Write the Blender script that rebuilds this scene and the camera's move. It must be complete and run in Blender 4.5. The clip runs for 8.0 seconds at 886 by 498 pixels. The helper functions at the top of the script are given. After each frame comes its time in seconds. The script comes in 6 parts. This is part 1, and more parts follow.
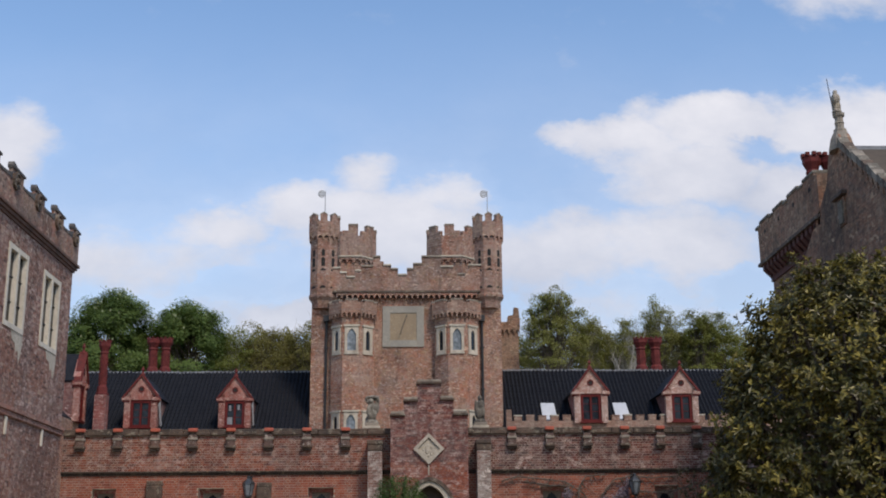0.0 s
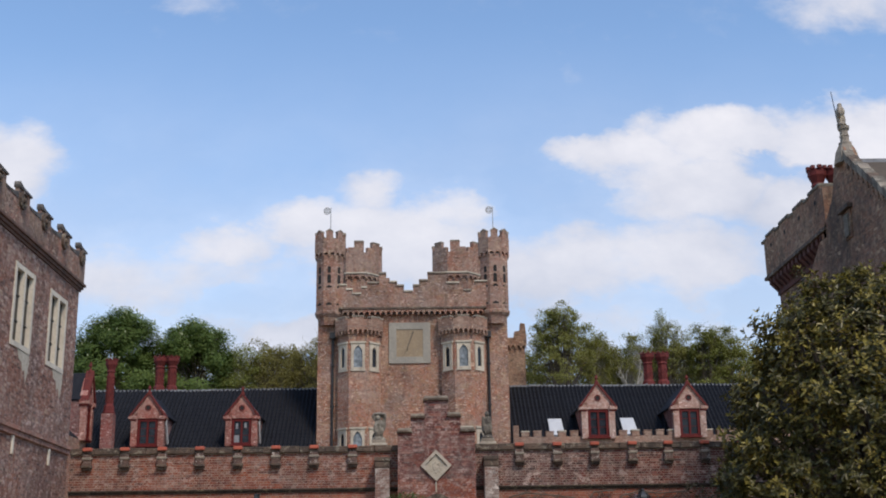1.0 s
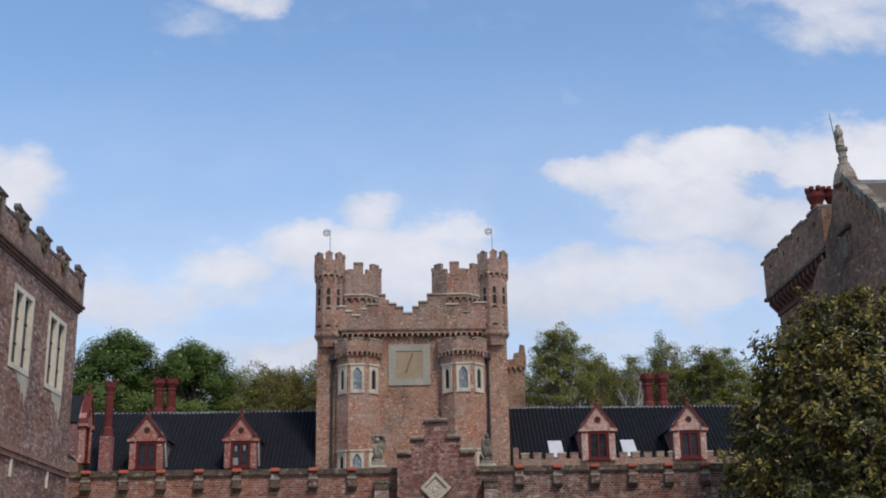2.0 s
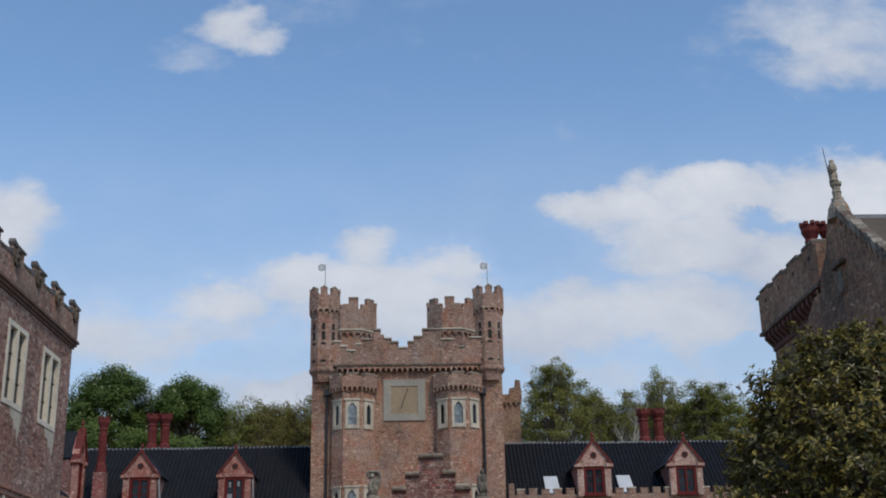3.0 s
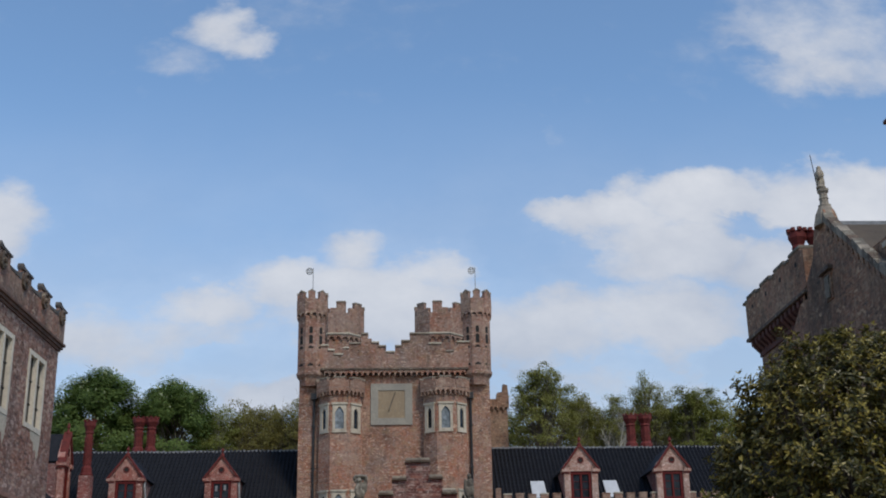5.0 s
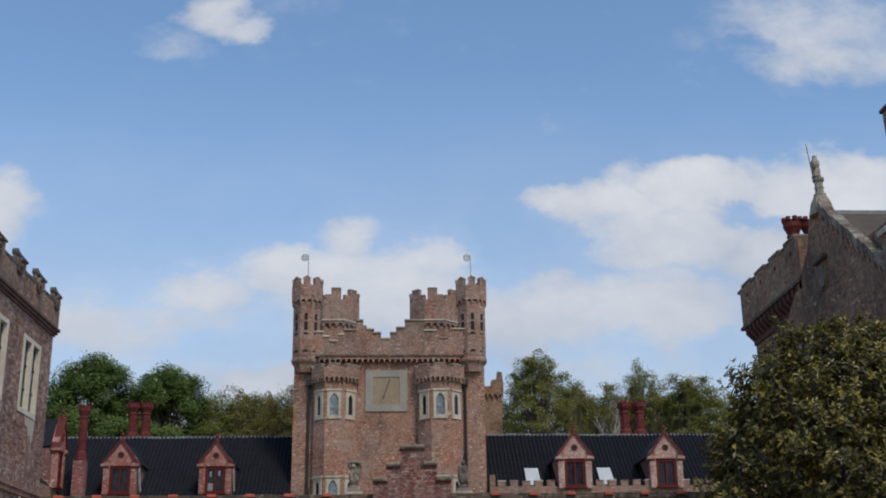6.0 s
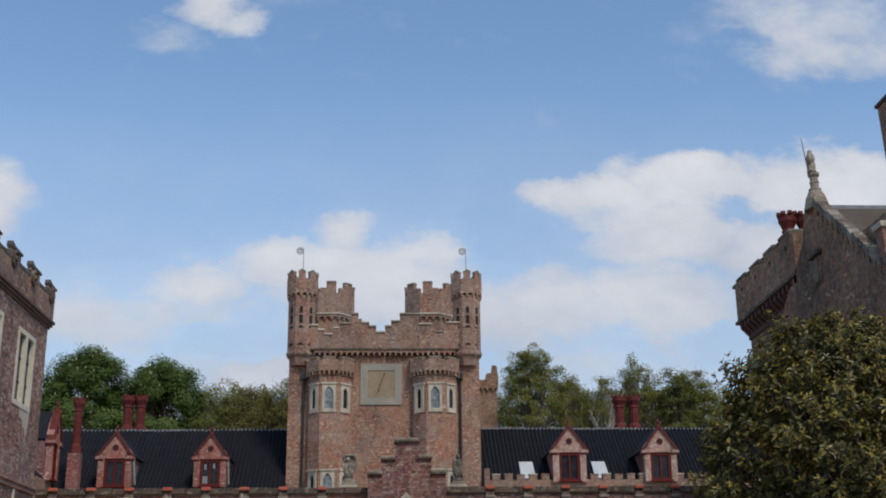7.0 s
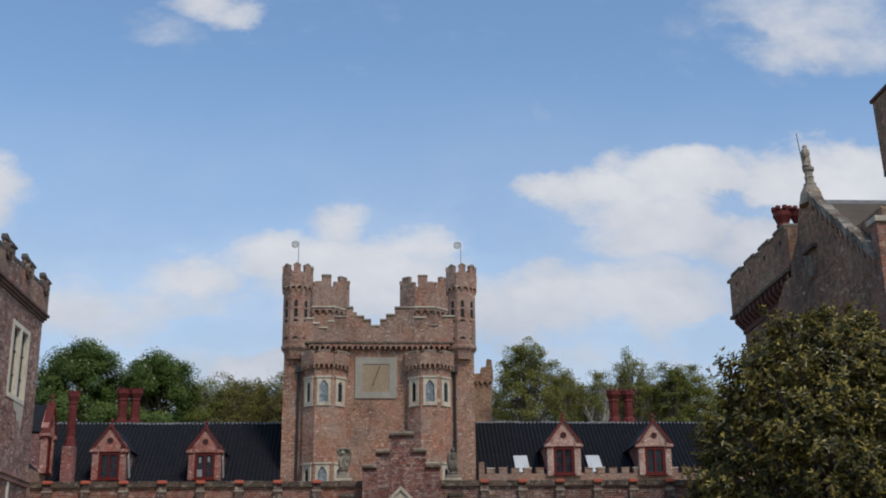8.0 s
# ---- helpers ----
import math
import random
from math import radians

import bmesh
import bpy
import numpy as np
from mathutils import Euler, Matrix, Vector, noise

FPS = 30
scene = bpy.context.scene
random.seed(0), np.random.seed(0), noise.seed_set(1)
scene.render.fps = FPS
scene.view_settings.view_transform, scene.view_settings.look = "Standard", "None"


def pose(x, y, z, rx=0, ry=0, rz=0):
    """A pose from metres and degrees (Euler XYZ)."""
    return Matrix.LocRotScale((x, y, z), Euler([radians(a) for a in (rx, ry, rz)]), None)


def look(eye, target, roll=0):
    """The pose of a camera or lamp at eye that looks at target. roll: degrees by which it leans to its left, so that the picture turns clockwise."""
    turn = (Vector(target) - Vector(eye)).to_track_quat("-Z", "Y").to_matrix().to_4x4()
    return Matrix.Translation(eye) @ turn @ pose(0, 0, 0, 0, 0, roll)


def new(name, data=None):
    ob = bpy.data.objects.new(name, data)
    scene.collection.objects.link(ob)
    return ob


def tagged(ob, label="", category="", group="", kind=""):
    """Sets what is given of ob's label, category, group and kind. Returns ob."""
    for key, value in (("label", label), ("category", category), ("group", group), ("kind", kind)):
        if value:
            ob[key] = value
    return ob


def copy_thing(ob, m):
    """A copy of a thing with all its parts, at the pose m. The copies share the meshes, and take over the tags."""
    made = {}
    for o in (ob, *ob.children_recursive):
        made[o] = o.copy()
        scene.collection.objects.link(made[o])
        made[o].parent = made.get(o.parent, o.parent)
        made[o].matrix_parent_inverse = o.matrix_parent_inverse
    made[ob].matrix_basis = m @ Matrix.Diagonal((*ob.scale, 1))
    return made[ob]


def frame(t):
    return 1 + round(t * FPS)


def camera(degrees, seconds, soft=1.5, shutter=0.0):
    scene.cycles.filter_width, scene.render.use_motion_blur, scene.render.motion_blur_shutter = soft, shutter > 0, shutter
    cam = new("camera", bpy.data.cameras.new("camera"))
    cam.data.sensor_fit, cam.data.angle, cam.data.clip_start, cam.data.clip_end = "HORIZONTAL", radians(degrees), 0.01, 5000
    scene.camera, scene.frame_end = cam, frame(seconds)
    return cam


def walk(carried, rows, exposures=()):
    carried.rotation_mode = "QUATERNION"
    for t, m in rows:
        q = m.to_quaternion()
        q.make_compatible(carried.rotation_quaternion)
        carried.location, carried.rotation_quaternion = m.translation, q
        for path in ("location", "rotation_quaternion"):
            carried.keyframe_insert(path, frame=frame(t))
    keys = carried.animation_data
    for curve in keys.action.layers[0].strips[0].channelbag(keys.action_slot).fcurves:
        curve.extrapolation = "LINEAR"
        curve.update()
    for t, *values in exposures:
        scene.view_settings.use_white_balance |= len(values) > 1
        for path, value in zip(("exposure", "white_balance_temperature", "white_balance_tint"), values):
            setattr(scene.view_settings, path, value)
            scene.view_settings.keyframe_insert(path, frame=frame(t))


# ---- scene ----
cam = camera(41.2, 8.0, soft=1.9)
# seconds, eye, target, roll
PATH = [
    (0, (0, 0, 1.6), (0.3025, 9.6549, 4.1869), -0.52),
    (0.2, (0, 0, 1.6), (0.2816, 9.6444, 4.2278), -0.65),
    (0.5, (0, 0, 1.6), (0.2585, 9.6385, 4.2520), -0.92),
    (1, (0, 0, 1.6), (0.2544, 9.6198, 4.3194), -0.89),
    (1.5, (0, 0, 1.6), (0.2559, 9.6042, 4.3737), -0.93),
    (1.7, (0, 0, 1.6), (0.2520, 9.5935, 4.4112), -0.95),
    (2.8, (0, 0, 1.6), (0.3045, 9.4888, 4.7414), -1.09),
    (3, (0, 0, 1.6), (0.3047, 9.4777, 4.7750), -1.09),
    (3.5, (0, 0, 1.6), (0.3096, 9.4634, 4.8169), -1.08),
    (4, (0, 0, 1.6), (0.3343, 9.4513, 4.8499), -0.98),
    (4.5, (0, 0, 1.6), (0.3816, 9.4545, 4.8353), -1.01),
    (5, (0, 0, 1.6), (0.4059, 9.4628, 4.8079), -0.99),
    (5.2, (0, 0, 1.6), (0.4151, 9.4839, 4.7438), -0.92),
    (6.3, (0, 0, 1.6), (0.4550, 9.4981, 4.6951), -0.71),
    (6.5, (0, 0, 1.6), (0.4629, 9.5015, 4.6835), -0.68),
    (7, (0, 0, 1.6), (0.4847, 9.5107, 4.6516), -0.66),
    (7.5, (0, 0, 1.6), (0.5067, 9.5166, 4.6293), -0.65),
    (8, (0, 0, 1.6), (0.5264, 9.5245, 4.6011), -0.60),
]
EXPOSURE = [(0.0, 0.32, 6620, 15), (1.5, 0.43, 6630, 15), (3.0, 0.08, 6360, 11), (5.0, 0.08, 6400, 11), (6.5, 0.11, 6540, 11), (8.0, 0.15, 6600, 11)]
walk(cam, [(t, look(eye, target, roll)) for t, eye, target, roll in PATH], EXPOSURE)
SKY_STRENGTH, CLOUD_STRENGTH, SKY_TINT = 0.15, 0.78, (0.93, 1.05, 1.08, 1)
SUN_STRENGTH, SUN_ANGLE = 1.82, 10.0
CLOUD_ROWS = [
    (0.20, 0.368, 0.07, 0.026, 1.0), (0.155, 0.374, 0.04, 0.016, 0.8), (0.275, 0.385, 0.085, 0.03, 1.1), (0.245, 0.34, 0.09, 0.042, 1.0), (0.40, 0.385, 0.10, 0.045, 1.2), (0.34, 0.315, 0.06, 0.03, 0.8),
    (0.13, 0.268, 0.10, 0.042, 0.95), (0.235, 0.275, 0.095, 0.042, 0.9), (-0.01, 0.285, 0.12, 0.05, 1.1), (-0.045, 0.336, 0.042, 0.027, 0.8), (0.036, 0.322, 0.04, 0.026, 0.8),
    (-0.10, 0.308, 0.05, 0.03, 1.0), (-0.05, 0.312, 0.055, 0.028, 1.0), (-0.165, 0.285, 0.05, 0.025, 0.75), (-0.375, 0.362, 0.07, 0.052, 1.0), (-0.25, 0.262, 0.16, 0.034, 0.55), (-0.107, 0.207, 0.05, 0.022, 1.0),
    (-0.162, 0.566, 0.034, 0.026, 0.6), (-0.14, 0.548, 0.022, 0.012, 0.35), (-0.205, 0.532, 0.025, 0.01, 0.12), (0.415, 0.56, 0.08, 0.05, 0.42), (0.425, 0.518, 0.065, 0.026, 0.45),
    (0.05, 0.205, 0.9, 0.03, 0.3), (-0.9, 0.45, 0.3, 0.15, 0.9), (0.95, 0.5, 0.3, 0.15, 0.9),
]
# blue gaps between the heaps
GAP_ROWS = [(0.328, 0.357, 0.04, 0.013, 0.5), (0.09, 0.35, 0.035, 0.035, 0.5), (0.13, 0.332, 0.05, 0.012, 0.4), (-0.15, 0.24, 0.05, 0.016, 0.5), (0.287, 0.232, 0.035, 0.02, 0.8), (0.345, 0.535, 0.03, 0.012, 0.4)]

# ---- sky and sun ----
SUN_ELEV, SUN_AZ = radians(50), radians(152)   # azimuth clockwise from +y
world = bpy.data.worlds.new("sky_world")
scene.world = world
world.use_nodes = True
wt = world.node_tree
wt.nodes.clear()


def wnode(kind, **values):
    n = wt.nodes.new(kind)
    for key, value in values.items():
        n.inputs[key].default_value = value
    return n


def wmath(op, a, b=0.0, clamp=False):
    n = wt.nodes.new("ShaderNodeMath")
    n.operation, n.use_clamp = op, clamp
    for k, v in enumerate((a, b)):
        if isinstance(v, (int, float)):
            n.inputs[k].default_value = v
        else:
            wt.links.new(v, n.inputs[k])
    return n.outputs[0]


sky = wt.nodes.new("ShaderNodeTexSky")
sky.sky_type, sky.sun_disc = "NISHITA", False
sky.sun_elevation, sky.sun_rotation = SUN_ELEV, SUN_AZ
sky.air_density, sky.dust_density, sky.ozone_density = 1.0, 0.6, 1.6
direction = wt.nodes.new("ShaderNodeTexCoord")
split = wt.nodes.new("ShaderNodeSeparateXYZ")
wt.links.new(direction.outputs["Generated"], split.inputs[0])
# gnomonic sky coordinates, as seen looking north
ahead = wmath("MAXIMUM", wmath("ABSOLUTE", split.outputs[1]), 0.05)
su = wmath("DIVIDE", split.outputs[0], ahead)
sv = wmath("DIVIDE", split.outputs[2], ahead)
flat = wt.nodes.new("ShaderNodeCombineXYZ")
wt.links.new(su, flat.inputs[0])
wt.links.new(sv, flat.inputs[1])
wt.links.new(split.outputs[1], flat.inputs[2])


def sky_noise(scale, detail, rough=0.55, offset=(0, 0, 0)):
    m = wt.nodes.new("ShaderNodeMapping")
    m.inputs["Location"].default_value = offset
    m.inputs["Scale"].default_value = (1, 1.5, 1)
    wt.links.new(flat.outputs[0], m.inputs[0])
    n = wnode("ShaderNodeTexNoise", Scale=scale, Detail=detail, Roughness=rough)
    wt.links.new(m.outputs[0], n.inputs["Vector"])
    return n.outputs["Fac"]


broad, fine = sky_noise(5.0, 6), sky_noise(16.0, 6, 0.6, (3, 1, 0))
warp_u = wmath("ADD", su, wmath("MULTIPLY", wmath("SUBTRACT", sky_noise(11.0, 5, 0.62, (9, 2, 0)), 0.5), 0.085))
warp_v = wmath("ADD", sv, wmath("MULTIPLY", wmath("SUBTRACT", sky_noise(11.0, 5, 0.62, (1, 7, 0)), 0.5), 0.065))
# cumulus heaps: centre u, v, half width, half height, weight


def heaps(rows):
    most = None
    for cu, cv, ru, rv, weight in rows:
        du = wmath("DIVIDE", wmath("SUBTRACT", warp_u, cu), ru)
        dv = wmath("DIVIDE", wmath("SUBTRACT", warp_v, cv), rv)
        r2 = wmath("ADD", wmath("MULTIPLY", du, du), wmath("MULTIPLY", dv, dv))
        one = wmath("MULTIPLY", wmath("SUBTRACT", 1.0, r2), weight)
        most = one if most is None else wmath("MAXIMUM", most, one)
    return most


heap = wmath("SUBTRACT", wmath("MAXIMUM", heaps(CLOUD_ROWS), -0.45), wmath("MAXIMUM", heaps(GAP_ROWS), 0.0))
field = wmath("ADD", heap, wmath("MULTIPLY", wmath("SUBTRACT", broad, 0.5), 1.1))
field = wmath("ADD", field, wmath("MULTIPLY", wmath("SUBTRACT", fine, 0.5), 1.0))
field = wmath("ADD", field, wmath("MULTIPLY", wmath("SUBTRACT", sky_noise(42.0, 4, 0.6, (5, 8, 0)), 0.5), 0.35))
cover = wt.nodes.new("ShaderNodeMapRange")
cover.interpolation_type = "SMOOTHSTEP"
cover.inputs["From Min"].default_value, cover.inputs["From Max"].default_value = -0.42, 0.75
cover.inputs["To Max"].default_value = 0.93
wt.links.new(field, cover.inputs["Value"])
shade = wt.nodes.new("ShaderNodeMix")
shade.data_type = "RGBA"
shade.inputs["A"].default_value = (0.53, 0.585, 0.69, 1)
shade.inputs["B"].default_value = (0.865, 0.885, 0.92, 1)
tone = wt.nodes.new("ShaderNodeMapRange")
tone.inputs["From Min"].default_value, tone.inputs["From Max"].default_value = -0.2, 1.35
wt.links.new(wmath("ADD", wmath("MULTIPLY", field, 0.6), wmath("ADD", wmath("MULTIPLY", wmath("SUBTRACT", sky_noise(8.0, 5, 0.6, (4, 4, 2)), 0.4), 2.2), wmath("MULTIPLY", wmath("MINIMUM", wmath("SUBTRACT", sv, 0.3), 0.1), 3.0))), tone.inputs["Value"])
wt.links.new(tone.outputs[0], shade.inputs["Factor"])
glow = wt.nodes.new("ShaderNodeBackground")
glow.inputs["Strength"].default_value = SKY_STRENGTH
tinted = wt.nodes.new("ShaderNodeMix")
tinted.data_type, tinted.blend_type = "RGBA", "MULTIPLY"
tinted.inputs["Factor"].default_value = 1.0
tinted.inputs["B"].default_value = SKY_TINT
wt.links.new(sky.outputs[0], tinted.inputs["A"])
wt.links.new(tinted.outputs["Result"], glow.inputs["Color"])
cloud_bg = wt.nodes.new("ShaderNodeBackground")
cloud_bg.inputs["Strength"].default_value = CLOUD_STRENGTH
wt.links.new(shade.outputs["Result"], cloud_bg.inputs["Color"])
blend = wt.nodes.new("ShaderNodeMixShader")
# thin grey veil that thickens towards the horizon
low_sky = wt.nodes.new("ShaderNodeMapRange")
low_sky.interpolation_type = "SMOOTHSTEP"
low_sky.inputs["From Min"].default_value, low_sky.inputs["From Max"].default_value = 0.52, 0.22
wt.links.new(sv, low_sky.inputs["Value"])
veil = wmath("MULTIPLY", low_sky.outputs[0], wmath("ADD", 0.2, wmath("MULTIPLY", broad, 0.6)))
wt.links.new(wmath("MAXIMUM", cover.outputs[0], veil), blend.inputs[0])
wt.links.new(glow.outputs[0], blend.inputs[1])
wt.links.new(cloud_bg.outputs[0], blend.inputs[2])
out = wt.nodes.new("ShaderNodeOutputWorld")
wt.links.new(blend.outputs[0], out.inputs[0])

sun = new("sun", bpy.data.lights.new("sun", "SUN"))
sun.data.energy, sun.data.angle, sun.data.color = SUN_STRENGTH, radians(SUN_ANGLE), (1, 0.89, 0.76)
to_sun = Vector((math.sin(SUN_AZ) * math.cos(SUN_ELEV), math.cos(SUN_AZ) * math.cos(SUN_ELEV), math.sin(SUN_ELEV)))
sun.matrix_world = look(to_sun * 100, (0, 0, 0))


# ---- materials ----
class Shader:
    """A node material with short helper calls."""

    def __init__(self, name, rough=0.8, metal=0.0):
        self.mat = bpy.data.materials.new(name)
        self.mat.use_nodes = True
        self.nodes, self.links = self.mat.node_tree.nodes, self.mat.node_tree.links
        self.bsdf = self.nodes["Principled BSDF"]
        self.bsdf.inputs["Roughness"].default_value = rough
        self.bsdf.inputs["Metallic"].default_value = metal
        self.place = self.nodes.new("ShaderNodeNewGeometry").outputs["Position"]

    def noise(self, scale, detail=4, rough=0.6, stretch=(1, 1, 1)):
        m = self.nodes.new("ShaderNodeMapping")
        m.inputs["Scale"].default_value = stretch
        self.links.new(self.place, m.inputs[0])
        n = self.nodes.new("ShaderNodeTexNoise")
        n.inputs["Scale"].default_value, n.inputs["Detail"].default_value, n.inputs["Roughness"].default_value = scale, detail, rough
        self.links.new(m.outputs[0], n.inputs["Vector"])
        return n.outputs["Fac"]

    def ramp(self, value, lo, hi):
        m = self.nodes.new("ShaderNodeMapRange")
        m.inputs["From Min"].default_value, m.inputs["From Max"].default_value = lo, hi
        self.links.new(value, m.inputs["Value"])
        return m.outputs[0]

    def mix(self, fac, a, b, mode="MIX"):
        m = self.nodes.new("ShaderNodeMix")
        m.data_type, m.blend_type = "RGBA", mode
        for key, v in (("Factor", fac), ("A", a), ("B", b)):
            if isinstance(v, tuple):
                m.inputs[key].default_value = (*v, 1)
            elif isinstance(v, (int, float)):
                m.inputs[key].default_value = v
            else:
                self.links.new(v, m.inputs[key])
        return m.outputs["Result"]

    def times(self, a, k):
        m = self.nodes.new("ShaderNodeMath")
        m.operation = "MULTIPLY"
        self.links.new(a, m.inputs[0])
        if isinstance(k, (int, float)):
            m.inputs[1].default_value = k
        else:
            self.links.new(k, m.inputs[1])
        return m.outputs[0]

    def done(self, colour, relief=None, height=0.01, strength=0.6):
        if isinstance(colour, tuple):
            self.bsdf.inputs["Base Color"].default_value = (*colour, 1)
        else:
            self.links.new(colour, self.bsdf.inputs["Base Color"])
        if relief is not None:
            b = self.nodes.new("ShaderNodeBump")
            b.inputs["Strength"].default_value, b.inputs["Distance"].default_value = strength, height
            self.links.new(relief, b.inputs["Height"])
            self.links.new(b.outputs[0], self.bsdf.inputs["Normal"])
        return self.mat


BRICK_TONE = 0.88


def brick_material(name, one, two, mortar, pale, dark, pale_share=0.5, dark_share=0.5, blotch=9.0, bloom=0.0):
    """Coursed brick: thin old bricks with lime joints, lime bloom, soot and lichen."""
    one, two, mortar, pale, dark = (tuple(BRICK_TONE * c for c in tone) for tone in (one, two, mortar, pale, dark))
    s = Shader(name, 0.92)
    sep = s.nodes.new("ShaderNodeSeparateXYZ")
    s.links.new(s.place, sep.inputs[0])
    add = s.nodes.new("ShaderNodeMath")
    s.links.new(sep.outputs[0], add.inputs[0])
    s.links.new(sep.outputs[1], add.inputs[1])
    uv = s.nodes.new("ShaderNodeCombineXYZ")
    s.links.new(add.outputs[0], uv.inputs[0])
    s.links.new(sep.outputs[2], uv.inputs[1])
    b = s.nodes.new("ShaderNodeTexBrick")
    b.offset = 0.5
    for key, v in (("Scale", 1.0), ("Brick Width", 0.165), ("Row Height", 0.066), ("Mortar Size", 0.007), ("Mortar Smooth", 0.3), ("Bias", 0.0)):
        b.inputs[key].default_value = v
    for key, v in (("Color1", one), ("Color2", two), ("Mortar", mortar)):
        b.inputs[key].default_value = (*v, 1)
    s.links.new(uv.outputs[0], b.inputs["Vector"])
    # each brick its own tone: cells of brick size
    cells = s.nodes.new("ShaderNodeTexVoronoi")
    cells.inputs["Scale"].default_value = 1.0
    m = s.nodes.new("ShaderNodeMapping")
    m.inputs["Scale"].default_value = (6.5, 15.1, 1)
    s.links.new(uv.outputs[0], m.inputs[0])
    s.links.new(m.outputs[0], cells.inputs["Vector"])
    grey = s.nodes.new("ShaderNodeSeparateColor")
    s.links.new(cells.outputs["Color"], grey.inputs[0])
    col = s.mix(s.times(s.ramp(grey.outputs[0], 0.66, 0.95), 0.7 * pale_share), b.outputs["Color"], pale)
    col = s.mix(s.times(s.ramp(grey.outputs[1], 0.66, 0.98), 0.7 * dark_share), col, dark)
    # broad patches: renewed red brick, lime bloom, soot, rain streaks
    col = s.mix(s.times(s.ramp(s.noise(0.9, 5, 0.6, (1.2, 1.2, 0.8)), 0.5, 0.62), 0.6), col, tuple(min(1.0, 1.22 * c) for c in one))
    col = s.mix(s.times(s.ramp(s.noise(0.7, 7, 0.75), 0.48, 0.62), 0.9 * pale_share), col, pale)
    col = s.mix(s.times(s.ramp(s.noise(0.42, 7, 0.75, (1, 1, 0.6)), 0.48, 0.64), 0.95 * dark_share), col, dark)
    col = s.mix(s.times(s.ramp(s.noise(2.2, 6, 0.75, (2.5, 2.5, 0.3)), 0.52, 0.68), 0.8 * dark_share), col, dark)
    # fine speckle of spalled and lime-washed faces
    col = s.mix(s.times(s.ramp(s.noise(blotch, 7, 0.8), 0.53, 0.6), 0.9 * pale_share), col, pale)
    col = s.mix(s.times(s.ramp(s.noise(blotch * 1.4, 6, 0.8, (1, 1, 1.4)), 0.53, 0.61), 0.85 * dark_share), col, dark)
    if bloom:
        # grey lime bloom and salts in broad drifts, rough at their edges
        col = s.mix(s.times(s.ramp(s.noise(0.55, 8, 0.72, (1, 1, 1.3)), 0.46, 0.6), bloom), col, (0.33, 0.245, 0.205))
        col = s.mix(s.times(s.ramp(s.noise(5.5, 5, 0.8, (1, 1, 1.6)), 0.52, 0.6), 0.8 * bloom), col, (0.40, 0.32, 0.275))
        col = s.mix(s.times(s.ramp(s.noise(2.6, 6, 0.78, (1, 1, 1.4)), 0.53, 0.6), 0.7 * bloom), col, (0.36, 0.26, 0.125))
        col = s.mix(s.times(s.ramp(s.noise(3.4, 6, 0.8, (1.3, 1.3, 1)), 0.55, 0.61), bloom), col, (0.10, 0.055, 0.04))
        col = s.mix(s.times(s.ramp(s.noise(6.2, 4, 0.75, (1, 1, 1.9)), 0.6, 0.64), 1.3 * bloom), col, (0.62, 0.55, 0.49))
    white = tuple(min(1.0, 1.35 * c) for c in pale)
    fleck = s.times(s.ramp(s.noise(4.6, 4, 0.7, (1, 1, 1.8)), 0.575, 0.62), s.ramp(s.noise(0.8, 4, 0.6), 0.44, 0.54))
    col = s.mix(s.times(fleck, 0.95 * pale_share + 0.25), col, white)
    hole = s.times(s.ramp(s.noise(3.9, 4, 0.7, (1, 1, 2.2)), 0.6, 0.65), s.ramp(s.noise(1.3, 4, 0.6), 0.46, 0.56))
    col = s.mix(s.times(hole, dark_share), col, tuple(0.7 * c for c in dark))
    rough = s.mix(0.5, s.noise(40.0, 3), b.outputs["Fac"], "SUBTRACT")
    return s.done(col, rough, 0.02, 0.8)



